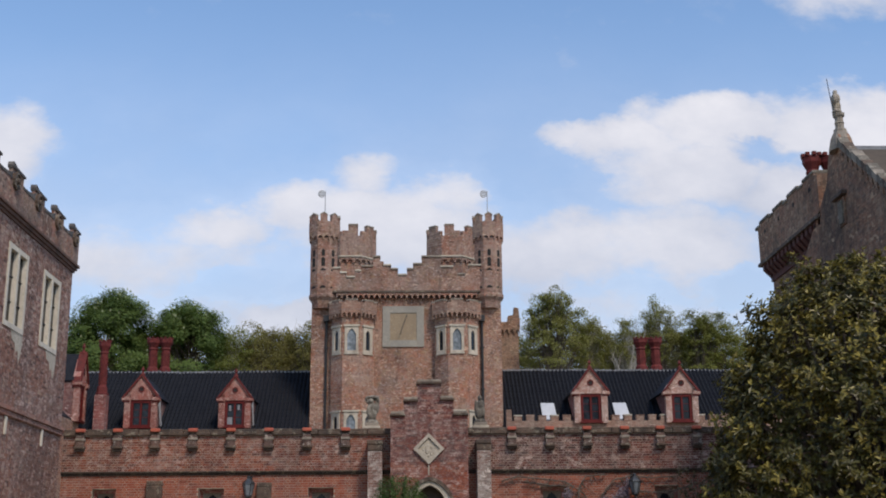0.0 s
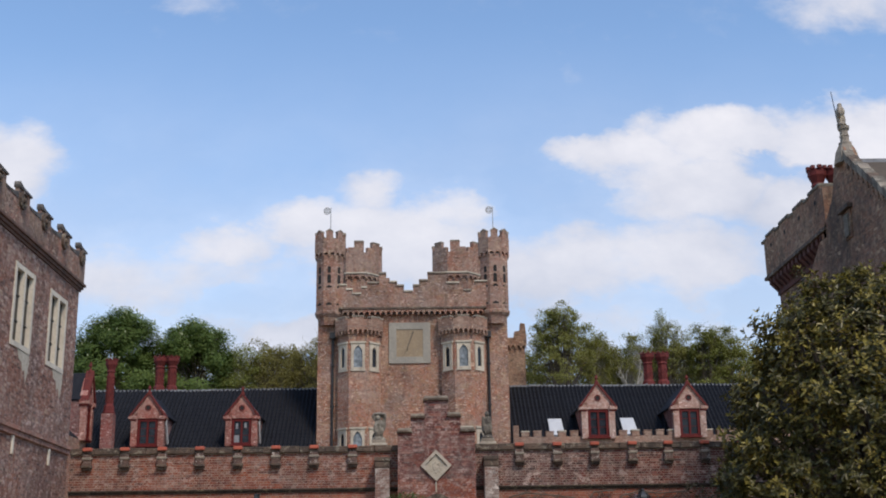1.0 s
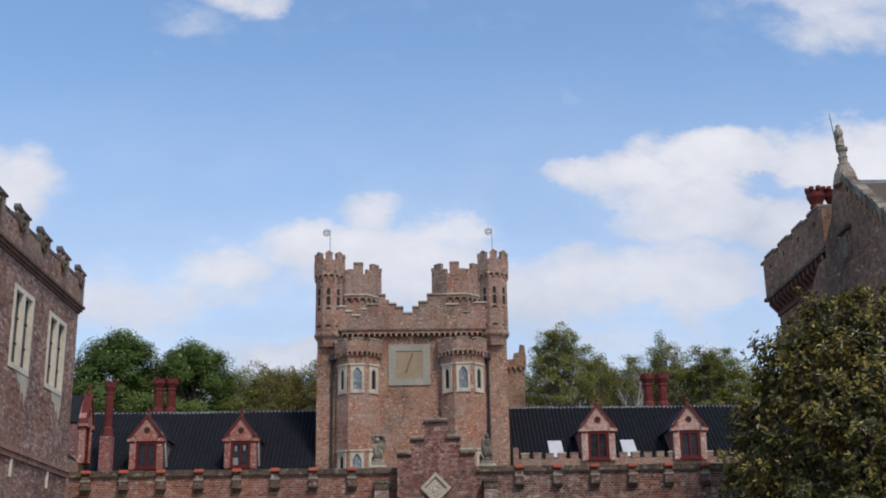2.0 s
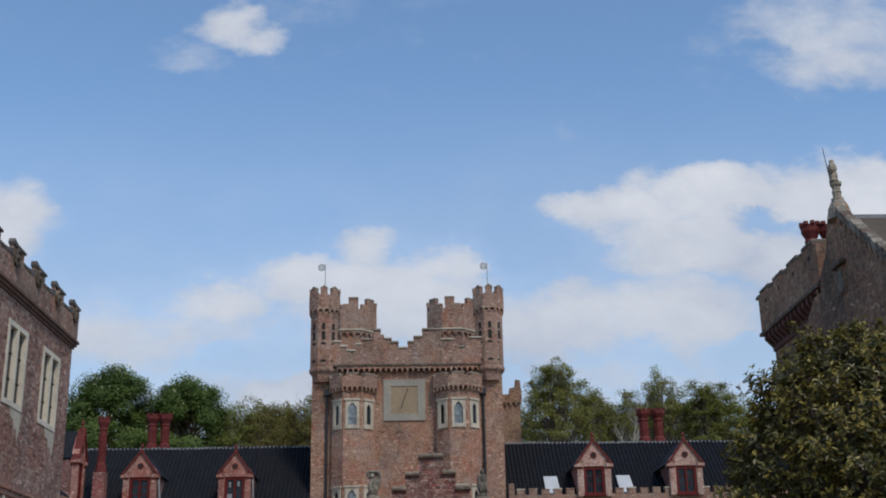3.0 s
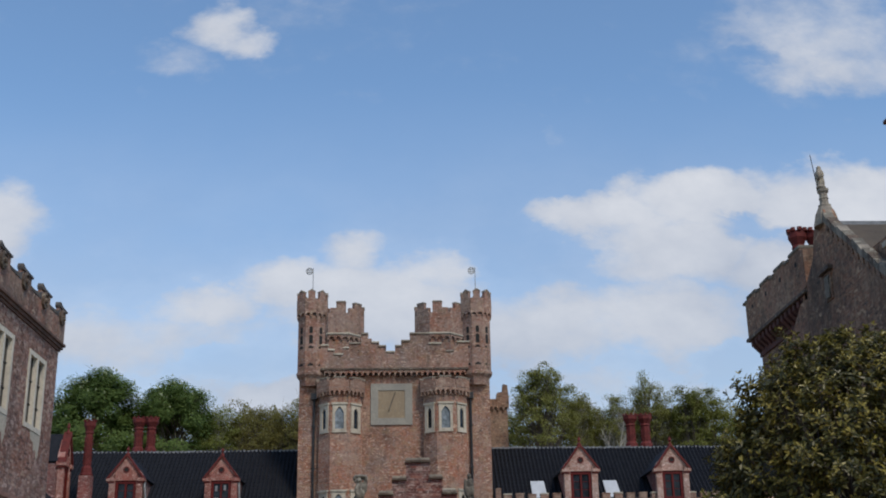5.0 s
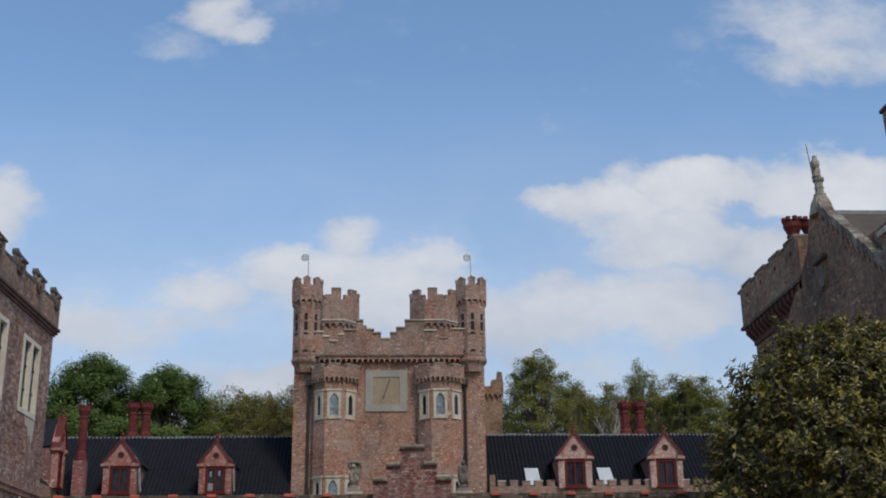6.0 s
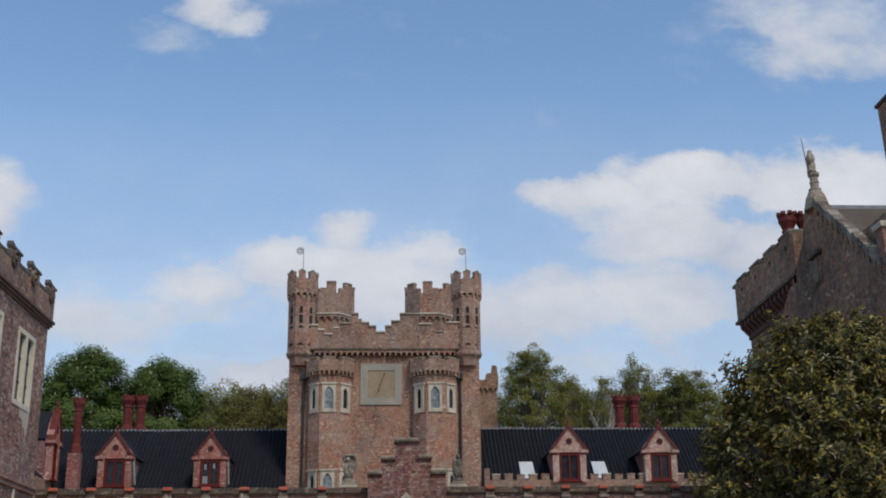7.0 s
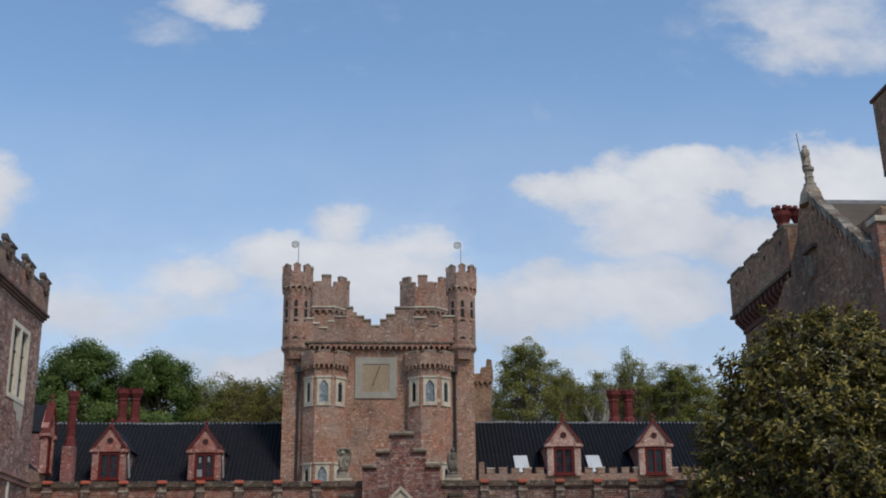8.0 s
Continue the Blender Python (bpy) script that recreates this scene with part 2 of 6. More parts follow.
def brick_piece_material(name, tones, pale, dark, single, wear=1.0):
    """Single bricks, each with its own tone; single: pieces that are objects of their own."""
    s = Shader(name, 0.92)
    if single:
        pick = s.nodes.new("ShaderNodeObjectInfo").outputs["Random"]
    else:
        pick = s.nodes.new("ShaderNodeNewGeometry").outputs["Random Per Island"]
    r = s.nodes.new("ShaderNodeValToRGB")
    r.color_ramp.interpolation = "LINEAR"
    while len(r.color_ramp.elements) < len(tones):
        r.color_ramp.elements.new(0.5)
    for k, (el, tone) in enumerate(zip(r.color_ramp.elements, tones)):
        el.position, el.color = k / (len(tones) - 1), (*(BRICK_TONE * c for c in tone), 1)
    s.links.new(pick, r.inputs[0])
    col = s.mix(s.times(s.ramp(s.noise(1.0, 7, 0.75), 0.48, 0.62), 0.42 * wear), r.outputs[0], pale)
    col = s.mix(s.times(s.ramp(s.noise(0.5, 7, 0.75, (1, 1, 0.6)), 0.46, 0.62), 0.7 * wear), col, dark)
    col = s.mix(s.times(s.ramp(s.noise(8.0, 7, 0.8), 0.53, 0.58), 0.7 * wear), col, pale)
    col = s.mix(s.times(s.ramp(s.noise(6.0, 7, 0.8, (1, 1, 1.5)), 0.54, 0.6), 0.75 * wear), col, dark)
    col = s.mix(s.times(s.ramp(s.noise(2.2, 6, 0.75, (2.5, 2.5, 0.35)), 0.52, 0.68), 0.65 * wear), col, dark)
    # salts, lime flecks and spalled corners
    col = s.mix(s.times(s.ramp(s.noise(17.0, 4, 0.7), 0.56, 0.66), 0.55 * wear), col, pale)
    col = s.mix(s.times(s.ramp(s.noise(13.0, 4, 0.7), 0.57, 0.66), 0.6 * wear), col, dark)
    fleck = s.times(s.ramp(s.noise(5.5, 4, 0.7, (1, 1, 1.7)), 0.565, 0.61), s.ramp(s.noise(0.7, 4, 0.6), 0.42, 0.54))
    col = s.mix(s.times(fleck, 0.85 * wear), col, tuple(min(1.0, 1.4 * c) for c in pale))
    spall = s.times(s.ramp(s.noise(4.3, 4, 0.7, (1, 1, 2.0)), 0.58, 0.63), s.ramp(s.noise(1.1, 4, 0.6), 0.44, 0.56))
    col = s.mix(s.times(spall, 0.7 * wear), col, tuple(0.7 * c for c in dark))
    return s.done(col, s.noise(45.0, 4), 0.012, 0.8)


def stone_material(name, base, stain, lichen=(0.30, 0.29, 0.20), amount=0.6):
    s = Shader(name, 0.9)
    col = s.mix(s.times(s.ramp(s.noise(1.7, 6, 0.65, (1, 1, 0.5)), 0.42, 0.66), amount), base, stain)
    col = s.mix(s.times(s.ramp(s.noise(7.0, 4, 0.7), 0.56, 0.7), 0.6 * amount), col, lichen)
    col = s.mix(s.times(s.ramp(s.noise(9.0, 6, 0.8), 0.52, 0.58), 0.75 * amount), col, stain)
    col = s.mix(s.times(s.ramp(s.noise(6.0, 6, 0.8), 0.55, 0.6), 0.8 * amount), col, tuple(min(1.0, 1.5 * c) for c in lichen))
    col = s.mix(s.times(s.ramp(s.noise(24.0, 3, 0.7), 0.5, 0.75), 0.4), col, stain)
    return s.done(col, s.noise(30.0, 5, 0.7), 0.02, 0.7)


def plain_material(name, one, two, scale=6.0, rough=0.6, metal=0.0, height=0.004):
    s = Shader(name, rough, metal)
    col = s.mix(s.ramp(s.noise(scale, 4), 0.35, 0.7), one, two)
    col = s.mix(s.times(s.ramp(s.noise(scale * 6, 3), 0.4, 0.8), 0.35), col, two)
    return s.done(col, s.noise(scale * 8, 3), height, 0.5)


def leaf_material(name, deep, light, gloss=0.5, sheer=0.25):
    s = Shader(name, gloss)
    g = s.nodes.new("ShaderNodeNewGeometry")
    col = s.mix(g.outputs["Random Per Island"], deep, light)
    col = s.mix(s.times(s.ramp(s.noise(0.5, 3), 0.4, 0.7), 0.5), col, light)
    s.done(col)
    if sheer:
        t = s.nodes.new("ShaderNodeBsdfTranslucent")
        s.links.new(col, t.inputs["Color"])
        m = s.nodes.new("ShaderNodeMixShader")
        m.inputs[0].default_value = sheer
        s.links.new(s.bsdf.outputs[0], m.inputs[1])
        s.links.new(t.outputs[0], m.inputs[2])
        s.links.new(m.outputs[0], s.nodes["Material Output"].inputs[0])
    return s.mat


def glass_material(name, tint=(0.02, 0.025, 0.03)):
    s = Shader(name, 0.12)
    s.bsdf.inputs["Specular IOR Level"].default_value = 0.2
    col = s.mix(s.ramp(s.noise(3.0, 3), 0.4, 0.7), tint, (tint[0] * 2.5, tint[1] * 2.5, tint[2] * 2.6))
    return s.done(col, s.noise(5.0, 2), 0.02, 0.35)


BRICK_FRONT = brick_material("front_brick", (0.36, 0.11, 0.055), (0.25, 0.075, 0.045), (0.30, 0.21, 0.155), (0.44, 0.325, 0.25), (0.07, 0.045, 0.036), 0.5, 0.75)
BRICK_PORCH = brick_material("porch_brick", (0.27, 0.065, 0.0473), (0.194, 0.05, 0.0399), (0.27, 0.175, 0.147), (0.454, 0.32, 0.284), (0.0702, 0.04, 0.0357), 0.5, 0.55)
BRICK_TOWER = brick_material("tower_brick", (0.42, 0.135, 0.066), (0.305, 0.10, 0.053), (0.385, 0.261, 0.174), (0.541, 0.382, 0.27), (0.0884, 0.0531, 0.0402), 0.6, 0.78, 8.0, 0.42)
BRICK_TURRET = brick_material("turret_brick", (0.345, 0.13, 0.076), (0.26, 0.103, 0.064), (0.336, 0.235, 0.166), (0.525, 0.376, 0.281), (0.0788, 0.0508, 0.0377), 0.6, 0.85, 7.0, 0.4)
BRICK_WEST = brick_material("west_brick", (0.382, 0.171, 0.118), (0.276, 0.123, 0.0889), (0.382, 0.261, 0.2), (0.477, 0.328, 0.254), (0.106, 0.0627, 0.0508), 0.6, 0.65, 7.0)
BRICK_WEST_TOP = brick_material("west_parapet_brick", (0.378, 0.116, 0.0585), (0.273, 0.0873, 0.0486), (0.326, 0.228, 0.162), (0.42, 0.301, 0.216), (0.0788, 0.0485, 0.0378), 0.75, 1.0, 5.0, 0.3)
BRICK_EAST = brick_material("east_brick", (0.335, 0.145, 0.078), (0.25, 0.116, 0.066), (0.34, 0.22, 0.135), (0.46, 0.32, 0.20), (0.075, 0.052, 0.036), 0.6, 0.95, 5.0, 0.12)
BRICK_DORMER = brick_material("dormer_brick", (0.42, 0.118, 0.082), (0.35, 0.098, 0.072), (0.43, 0.27, 0.215), (0.56, 0.36, 0.29), (0.153, 0.0624, 0.045), 0.75, 0.55, 5.0)
BRICK_DORMER_PALE = brick_material("pale_dormer_brick", (0.50, 0.27, 0.205), (0.42, 0.19, 0.14), (0.53, 0.40, 0.33), (0.66, 0.51, 0.43), (0.251, 0.144, 0.101), 0.9, 0.5, 5.0)
BRICK_CRENEL = brick_material("crenel_brick", (0.36, 0.187, 0.123), (0.27, 0.136, 0.0943), (0.36, 0.272, 0.205), (0.468, 0.348, 0.262), (0.117, 0.0765, 0.0574), 0.7, 0.6)
WEST_TONES = ((0.0954, 0.0522, 0.0386), (0.223, 0.0902, 0.0588), (0.329, 0.147, 0.0966), (0.371, 0.176, 0.113), (0.265, 0.119, 0.0806), (0.403, 0.237, 0.164), (0.551, 0.399, 0.29))
FRONT_TONES = ((0.15, 0.052, 0.036), (0.25, 0.066, 0.038), (0.31, 0.082, 0.043), (0.36, 0.102, 0.05), (0.33, 0.09, 0.047), (0.40, 0.13, 0.065), (0.40, 0.21, 0.14))
PORCH_TONES = ((0.09, 0.042, 0.034), (0.15, 0.046, 0.035), (0.20, 0.056, 0.04), (0.25, 0.07, 0.048), (0.19, 0.053, 0.039), (0.31, 0.10, 0.062), (0.38, 0.23, 0.18))
MORTAR = plain_material("lime_mortar", (0.44, 0.37, 0.28), (0.28, 0.22, 0.165), 3.0, 0.95, 0, 0.01)
LOWER_TONES = ((0.24, 0.065, 0.038), (0.34, 0.088, 0.046), (0.40, 0.108, 0.054), (0.44, 0.125, 0.062), (0.36, 0.095, 0.05), (0.47, 0.15, 0.078), (0.30, 0.08, 0.045))
PIECES = {}
for piece_name, piece_tones in (("west", WEST_TONES), ("front", FRONT_TONES), ("porch", PORCH_TONES), ("lower", LOWER_TONES)):
    for piece_single in (True, False):
        PIECES[piece_name, piece_single] = brick_piece_material(piece_name + "_brick_piece", piece_tones, (0.44, 0.335, 0.285), (0.07, 0.047, 0.042), piece_single, {"lower": 0.4, "front": 0.7}.get(piece_name, 0.85))
TERRACOTTA = plain_material("terracotta", (0.145, 0.026, 0.02), (0.085, 0.02, 0.017), 5.0, 0.7)
TERRACOTTA_BRIGHT = plain_material("new_brick", (0.50, 0.125, 0.07), (0.36, 0.09, 0.058), 9.0, 0.85)
CORNICE = plain_material("dark_moulded_brick", (0.17, 0.085, 0.06), (0.07, 0.045, 0.035), 3.0, 0.9, 0, 0.01)
CORBEL_RED = plain_material("sooty_red_brick", (0.12, 0.04, 0.03), (0.06, 0.028, 0.022), 6.0, 0.85, 0, 0.01)
CHIMNEY_RED = plain_material("chimney_terracotta", (0.16, 0.032, 0.027), (0.09, 0.02, 0.018), 4.0, 0.75, 0, 0.01)
RED_PAINT = plain_material("red_paint", (0.125, 0.012, 0.009), (0.075, 0.009, 0.008), 6.0, 0.6)
COPING = stone_material("mossy_coping", (0.135, 0.09, 0.062), (0.042, 0.034, 0.028), (0.23, 0.205, 0.15), 0.85)
DARK_STRING = stone_material("sooty_string_course", (0.08, 0.056, 0.04), (0.032, 0.025, 0.02), (0.17, 0.14, 0.085), 0.8)
SLATE_COPING = stone_material("dark_parapet_coping", (0.105, 0.092, 0.082), (0.045, 0.04, 0.038), (0.17, 0.155, 0.13), 0.7)
BRACKET_BRICK = stone_material("sooty_bracket_brick", (0.17, 0.10, 0.075), (0.05, 0.036, 0.03), (0.40, 0.36, 0.31), 0.85)
STONE = stone_material("weathered_stone", (0.52, 0.46, 0.36), (0.20, 0.17, 0.13), (0.34, 0.31, 0.22), 0.45)
STONE_PALE = stone_material("pale_stone", (0.66, 0.60, 0.48), (0.36, 0.32, 0.26), (0.45, 0.41, 0.32), 0.4)
STONE_GREY = stone_material("grey_stone", (0.31, 0.265, 0.205), (0.12, 0.098, 0.077), (0.33, 0.29, 0.21), 0.6)
STATUE_STONE = stone_material("lichened_statue_stone", (0.19, 0.165, 0.125), (0.06, 0.052, 0.042), (0.29, 0.265, 0.205), 0.9)
DIAL_FRAME = stone_material("dial_frame_stone", (0.31, 0.285, 0.235), (0.21, 0.195, 0.165), (0.29, 0.265, 0.20), 0.5)
DIAL_FACE = stone_material("dial_face_stone", (0.30, 0.225, 0.14), (0.23, 0.175, 0.115), (0.29, 0.24, 0.16), 0.5)
ROOF_TILE = plain_material("black_glazed_pantile", (0.0125, 0.0135, 0.0175), (0.02, 0.021, 0.025), 3.0, 0.7, 0, 0.006)
ROOF_TILE.node_tree.nodes["Principled BSDF"].inputs["Specular IOR Level"].default_value = 0.14
ROOF_BROWN = plain_material("brown_roof_tile", (0.095, 0.072, 0.048), (0.06, 0.046, 0.033), 3.0, 0.85, 0, 0.01)
LEAD = plain_material("lead", (0.34, 0.35, 0.36), (0.22, 0.23, 0.24), 4.0, 0.5, 0.3)
BUTTRESS_BRICK = brick_material("limewashed_brick", (0.30, 0.15, 0.11), (0.24, 0.12, 0.09), (0.40, 0.34, 0.28), (0.58, 0.51, 0.44), (0.09, 0.07, 0.06), 0.9, 0.5, 6.0)
BAY_STONE = stone_material("bay_window_stone", (0.55, 0.48, 0.37), (0.25, 0.20, 0.15), (0.40, 0.34, 0.25), 0.6)
CURTAIN = plain_material("net_curtain", (0.26, 0.26, 0.26), (0.16, 0.16, 0.165), 5.0, 0.9)
RIDGE = plain_material("ridge_mortar", (0.27, 0.275, 0.28), (0.13, 0.135, 0.14), 5.0, 0.85, 0, 0.01)
SKYLIGHT = plain_material("white_blind", (0.56, 0.58, 0.58), (0.47, 0.49, 0.50), 3.0, 0.5)
IRON = plain_material("black_iron", (0.02, 0.02, 0.021), (0.035, 0.034, 0.033), 8.0, 0.5, 0.3)
LAMP_METAL = plain_material("lamp_metal", (0.085, 0.095, 0.10), (0.05, 0.055, 0.06), 8.0, 0.45, 0.6)
GILT_GREY = plain_material("vane_metal", (0.36, 0.35, 0.33), (0.2, 0.2, 0.19), 8.0, 0.45, 0.5)
GLASS = glass_material("window_glass", (0.012, 0.014, 0.017))
GLASS_PALE = glass_material("leaded_glass", (0.12, 0.135, 0.14))
for soft_red in (RED_PAINT, TERRACOTTA, CHIMNEY_RED):
    soft_red.node_tree.nodes["Principled BSDF"].inputs["Specular IOR Level"].default_value = 0.2
FLASHING = plain_material("pale_lead_flashing", (0.50, 0.49, 0.47), (0.36, 0.35, 0.34), 5.0, 0.8)
# near-black colour that stands in for the shade inside openings
DARK_VOID = plain_material("unlit_depth_black", (0.012, 0.011, 0.01), (0.02, 0.018, 0.016), 3.0, 0.9)
OAK = plain_material("old_oak", (0.10, 0.065, 0.04), (0.06, 0.04, 0.027), 6.0, 0.7, 0, 0.01)
BARK = plain_material("bark", (0.16, 0.13, 0.10), (0.08, 0.065, 0.05), 5.0, 0.9, 0, 0.03)
BARK_PALE = plain_material("pale_bark", (0.42, 0.39, 0.33), (0.25, 0.22, 0.18), 4.0, 0.9, 0, 0.02)
GRAVEL = plain_material("gravel_and_grass", (0.30, 0.25, 0.18), (0.22, 0.19, 0.13), 0.8, 0.95, 0, 0.02)


# ---- building helpers ----
HOME = {}


def thing(name, at=(0, 0, 0), label="", category="", group="", kind=""):
    """An Empty that carries the parts of one thing."""
    ob = new(name)
    ob.location = at
    HOME[ob] = Vector(at)
    return tagged(ob, label, category, group, kind)


def part(name, bm, material, parent=None, label="", local=False, smooth=False):
    """Links a bmesh, given in world metres unless local, as one mesh object."""
    base = HOME.get(parent, Vector((0, 0, 0)))
    if not local and base.length:
        bmesh.ops.translate(bm, vec=-base, verts=bm.verts[:])
    bmesh.ops.recalc_face_normals(bm, faces=bm.faces[:])
    me = bpy.data.meshes.new(name)
    bm.to_mesh(me)
    bm.free()
    me.materials.append(material)
    if smooth:
        me.polygons.foreach_set("use_smooth", [True] * len(me.polygons))
    ob = new(name, me)
    ob.parent = parent
    HOME[ob] = base if not local else Vector((0, 0, 0))
    return tagged(ob, label)


def box(bm, x0, x1, y0, y1, z0, z1):
    v = [bm.verts.new((x, y, z)) for z in (z0, z1) for x, y in ((x0, y0), (x1, y0), (x1, y1), (x0, y1))]
    for f in ((0, 3, 2, 1), (4, 5, 6, 7), (0, 1, 5, 4), (1, 2, 6, 5), (2, 3, 7, 6), (3, 0, 4, 7)):
        bm.faces.new([v[k] for k in f])
    return v


def new_box(*sides):
    bm = bmesh.new()
    box(bm, *sides)
    return bm


def worn_box(*sides, bevel=0.02):
    bm = new_box(*sides)
    bmesh.ops.bevel(bm, geom=bm.edges[:], offset=bevel, segments=2, affect="EDGES", profile=0.6)
    return bm


def slab(bm, p0, p1, outline, out0, out1):
    """Extrudes an outline of (along, z) that stands over the plan line p0-p1, from out0 to out1 along its right-hand normal."""
    d = Vector((p1[0] - p0[0], p1[1] - p0[1])).normalized()
    n = Vector((d.y, -d.x))
    rings = []
    for o in (out0, out1):
        rings.append([bm.verts.new((p0[0] + d.x * u + n.x * o, p0[1] + d.y * u + n.y * o, z)) for u, z in outline])
    bm.faces.new(rings[0])
    bm.faces.new(rings[1][::-1])
    k = len(outline)
    for i in range(k):
        bm.faces.new((rings[0][i], rings[0][(i + 1) % k], rings[1][(i + 1) % k], rings[1][i]))


def span(p0, p1):
    return math.hypot(p1[0] - p0[0], p1[1] - p0[1])


def holed(bm, p0, p1, z0, z1, out0, out1, holes):
    """A wall over p0-p1 with square openings (along0, along1, z0, z1) through it, as one closed shell."""
    us = sorted({0.0, span(p0, p1), *(h[0] for h in holes), *(h[1] for h in holes)})
    zs = sorted({z0, z1, *(h[2] for h in holes), *(h[3] for h in holes)})
    d = Vector((p1[0] - p0[0], p1[1] - p0[1])).normalized()
    n = Vector((d.y, -d.x))
    grid = {}

    def corner(i, j, o):
        if (i, j, o) not in grid:
            grid[i, j, o] = bm.verts.new((p0[0] + d.x * us[i] + n.x * o, p0[1] + d.y * us[i] + n.y * o, zs[j]))
        return grid[i, j, o]

    def solid(i, j):
        if not (0 <= i < len(us) - 1 and 0 <= j < len(zs) - 1):
            return False
        u, z = (us[i] + us[i + 1]) / 2, (zs[j] + zs[j + 1]) / 2
        return not any(h[0] < u < h[1] and h[2] < z < h[3] for h in holes)

    for i in range(len(us) - 1):
        for j in range(len(zs) - 1):
            if not solid(i, j):
                continue
            ring = ((i, j), (i + 1, j), (i + 1, j + 1), (i, j + 1))
            bm.faces.new([corner(*c, out1) for c in ring])
            bm.faces.new([corner(*c, out0) for c in ring[::-1]])
            for near, (c, e) in (((i, j - 1), (ring[0], ring[1])), ((i + 1, j), (ring[1], ring[2])), ((i, j + 1), (ring[2], ring[3])), ((i - 1, j), (ring[3], ring[0]))):
                if not solid(*near):
                    bm.faces.new((corner(*c, out0), corner(*e, out0), corner(*e, out1), corner(*c, out1)))


def ring_outline(cx, cy, r, n, turn=0.0):
    return [(cx + r * math.cos(turn + 2 * math.pi * k / n), cy + r * math.sin(turn + 2 * math.pi * k / n)) for k in range(n)]


def lathe(bm, cx, cy, profile, n=16, turn=0.0):
    """A closed turned shape from (radius, z) pairs."""
    rings = [[bm.verts.new((x, y, z)) for x, y in ring_outline(cx, cy, max(r, 0.001), n, turn)] for r, z in profile]
    for a, b in zip(rings, rings[1:]):
        for k in range(n):
            bm.faces.new((a[k], a[(k + 1) % n], b[(k + 1) % n], b[k]))
    bm.faces.new(rings[0][::-1])
    bm.faces.new(rings[-1])


def scallops(length, z_top, z_low, count, arch=0.72):
    """The outline of a corbel table: small round arches under a band."""
    w = length / count
    pts = [(length, z_top), (0, z_top), (0, z_low)]
    for k in range(count):
        c, r = (k + 0.5) * w, w * arch / 2
        rise = (z_top - z_low) * 0.6
        pts += [(c + r * math.cos(a), z_low + rise * math.sin(a) ** 0.7) for a in [math.pi * (1 - j / 6) for j in range(1, 6)]]
        pts[-5:-5] = [(c - r, z_low)]
        pts.append((c + r, z_low))
    return pts + [(length, z_low)]


def limb(bm, a, b, r0, r1, n=6):
    """A tapered round limb between two points."""
    a, b = Vector(a), Vector(b)
    q = (b - a).to_track_quat("Z", "Y")
    ra = [bm.verts.new(a + q @ Vector((r0 * math.cos(2 * math.pi * k / n), r0 * math.sin(2 * math.pi * k / n), 0))) for k in range(n)]
    rb = [bm.verts.new(b + q @ Vector((r1 * math.cos(2 * math.pi * k / n), r1 * math.sin(2 * math.pi * k / n), 0))) for k in range(n)]
    for k in range(n):
        bm.faces.new((ra[k], ra[(k + 1) % n], rb[(k + 1) % n], rb[k]))
    bm.faces.new(ra[::-1])
    bm.faces.new(rb)


# ---- ground ----
bm = bmesh.new()
vs = [bm.verts.new(p) for p in ((-2500, -2500, 0), (2500, -2500, 0), (2500, 2500, 0), (-2500, 2500, 0))]
bm.faces.new(vs)
tagged(part("ground", bm, GRAVEL), "flat pale gravel and mown grass court", "ground", kind="structure")


# ---- small builders shared by the buildings ----
def mullioned_window(name, p0, p1, u0, u1, z0, z1, parent, stone, lights=1, stile=0.14, arch=True, pane_mat=None, proud=0.04, deep=0.22, wall_out=0.0):
    """A stone-framed window over the plan line p0-p1, with pointed lights, glass and leading."""
    d = Vector((p1[0] - p0[0], p1[1] - p0[1])).normalized()
    q0 = (p0[0] + d.x * u0, p0[1] + d.y * u0)
    w, mid = u1 - u0, (z0 + z1) / 2
    win = part(name, bmesh.new(), stone, parent)
    lw = (w - stile * (lights + 1)) / lights
    bm = bmesh.new()
    for k in range(lights + 1):
        a = k * (lw + stile)
        slab(bm, q0, p1, [(a, z0), (a + stile, z0), (a + stile, z1), (a, z1)], wall_out - deep, wall_out + proud)
    for k in range(lights):
        a = stile + k * (lw + stile)
        slab(bm, q0, p1, [(a, z0), (a + lw, z0), (a + lw, z0 + stile), (a, z0 + stile)], wall_out - deep, wall_out + proud)
        spring = z1 - stile - (lw * 0.62 if arch else 0.0)
        head = [(a, z1), (a, spring)]
        if arch:
            for j in range(1, 6):
                s = j / 6
                head.append((a + lw * s / 2, spring + lw * 0.62 * math.sin(s * math.pi / 2)))
            head.append((a + lw / 2, spring + lw * 0.66))
            for j in range(5, 0, -1):
                s = j / 6
                head.append((a + lw - lw * s / 2, spring + lw * 0.62 * math.sin(s * math.pi / 2)))
        head += [(a + lw, spring), (a + lw, z1)]
        slab(bm, q0, p1, head, wall_out - deep, wall_out + proud - 0.01)
    part("window_frame", bm, stone, win)
    for k in range(lights):
        a = stile + k * (lw + stile)
        bm = bmesh.new()
        slab(bm, q0, p1, [(a, z0 + stile * 0.5), (a + lw, z0 + stile * 0.5), (a + lw, z1 - stile * 0.6), (a, z1 - stile * 0.6)], wall_out - deep + 0.02, wall_out - deep + 0.035)
        part("pane", bm, pane_mat or GLASS, win)
    return win


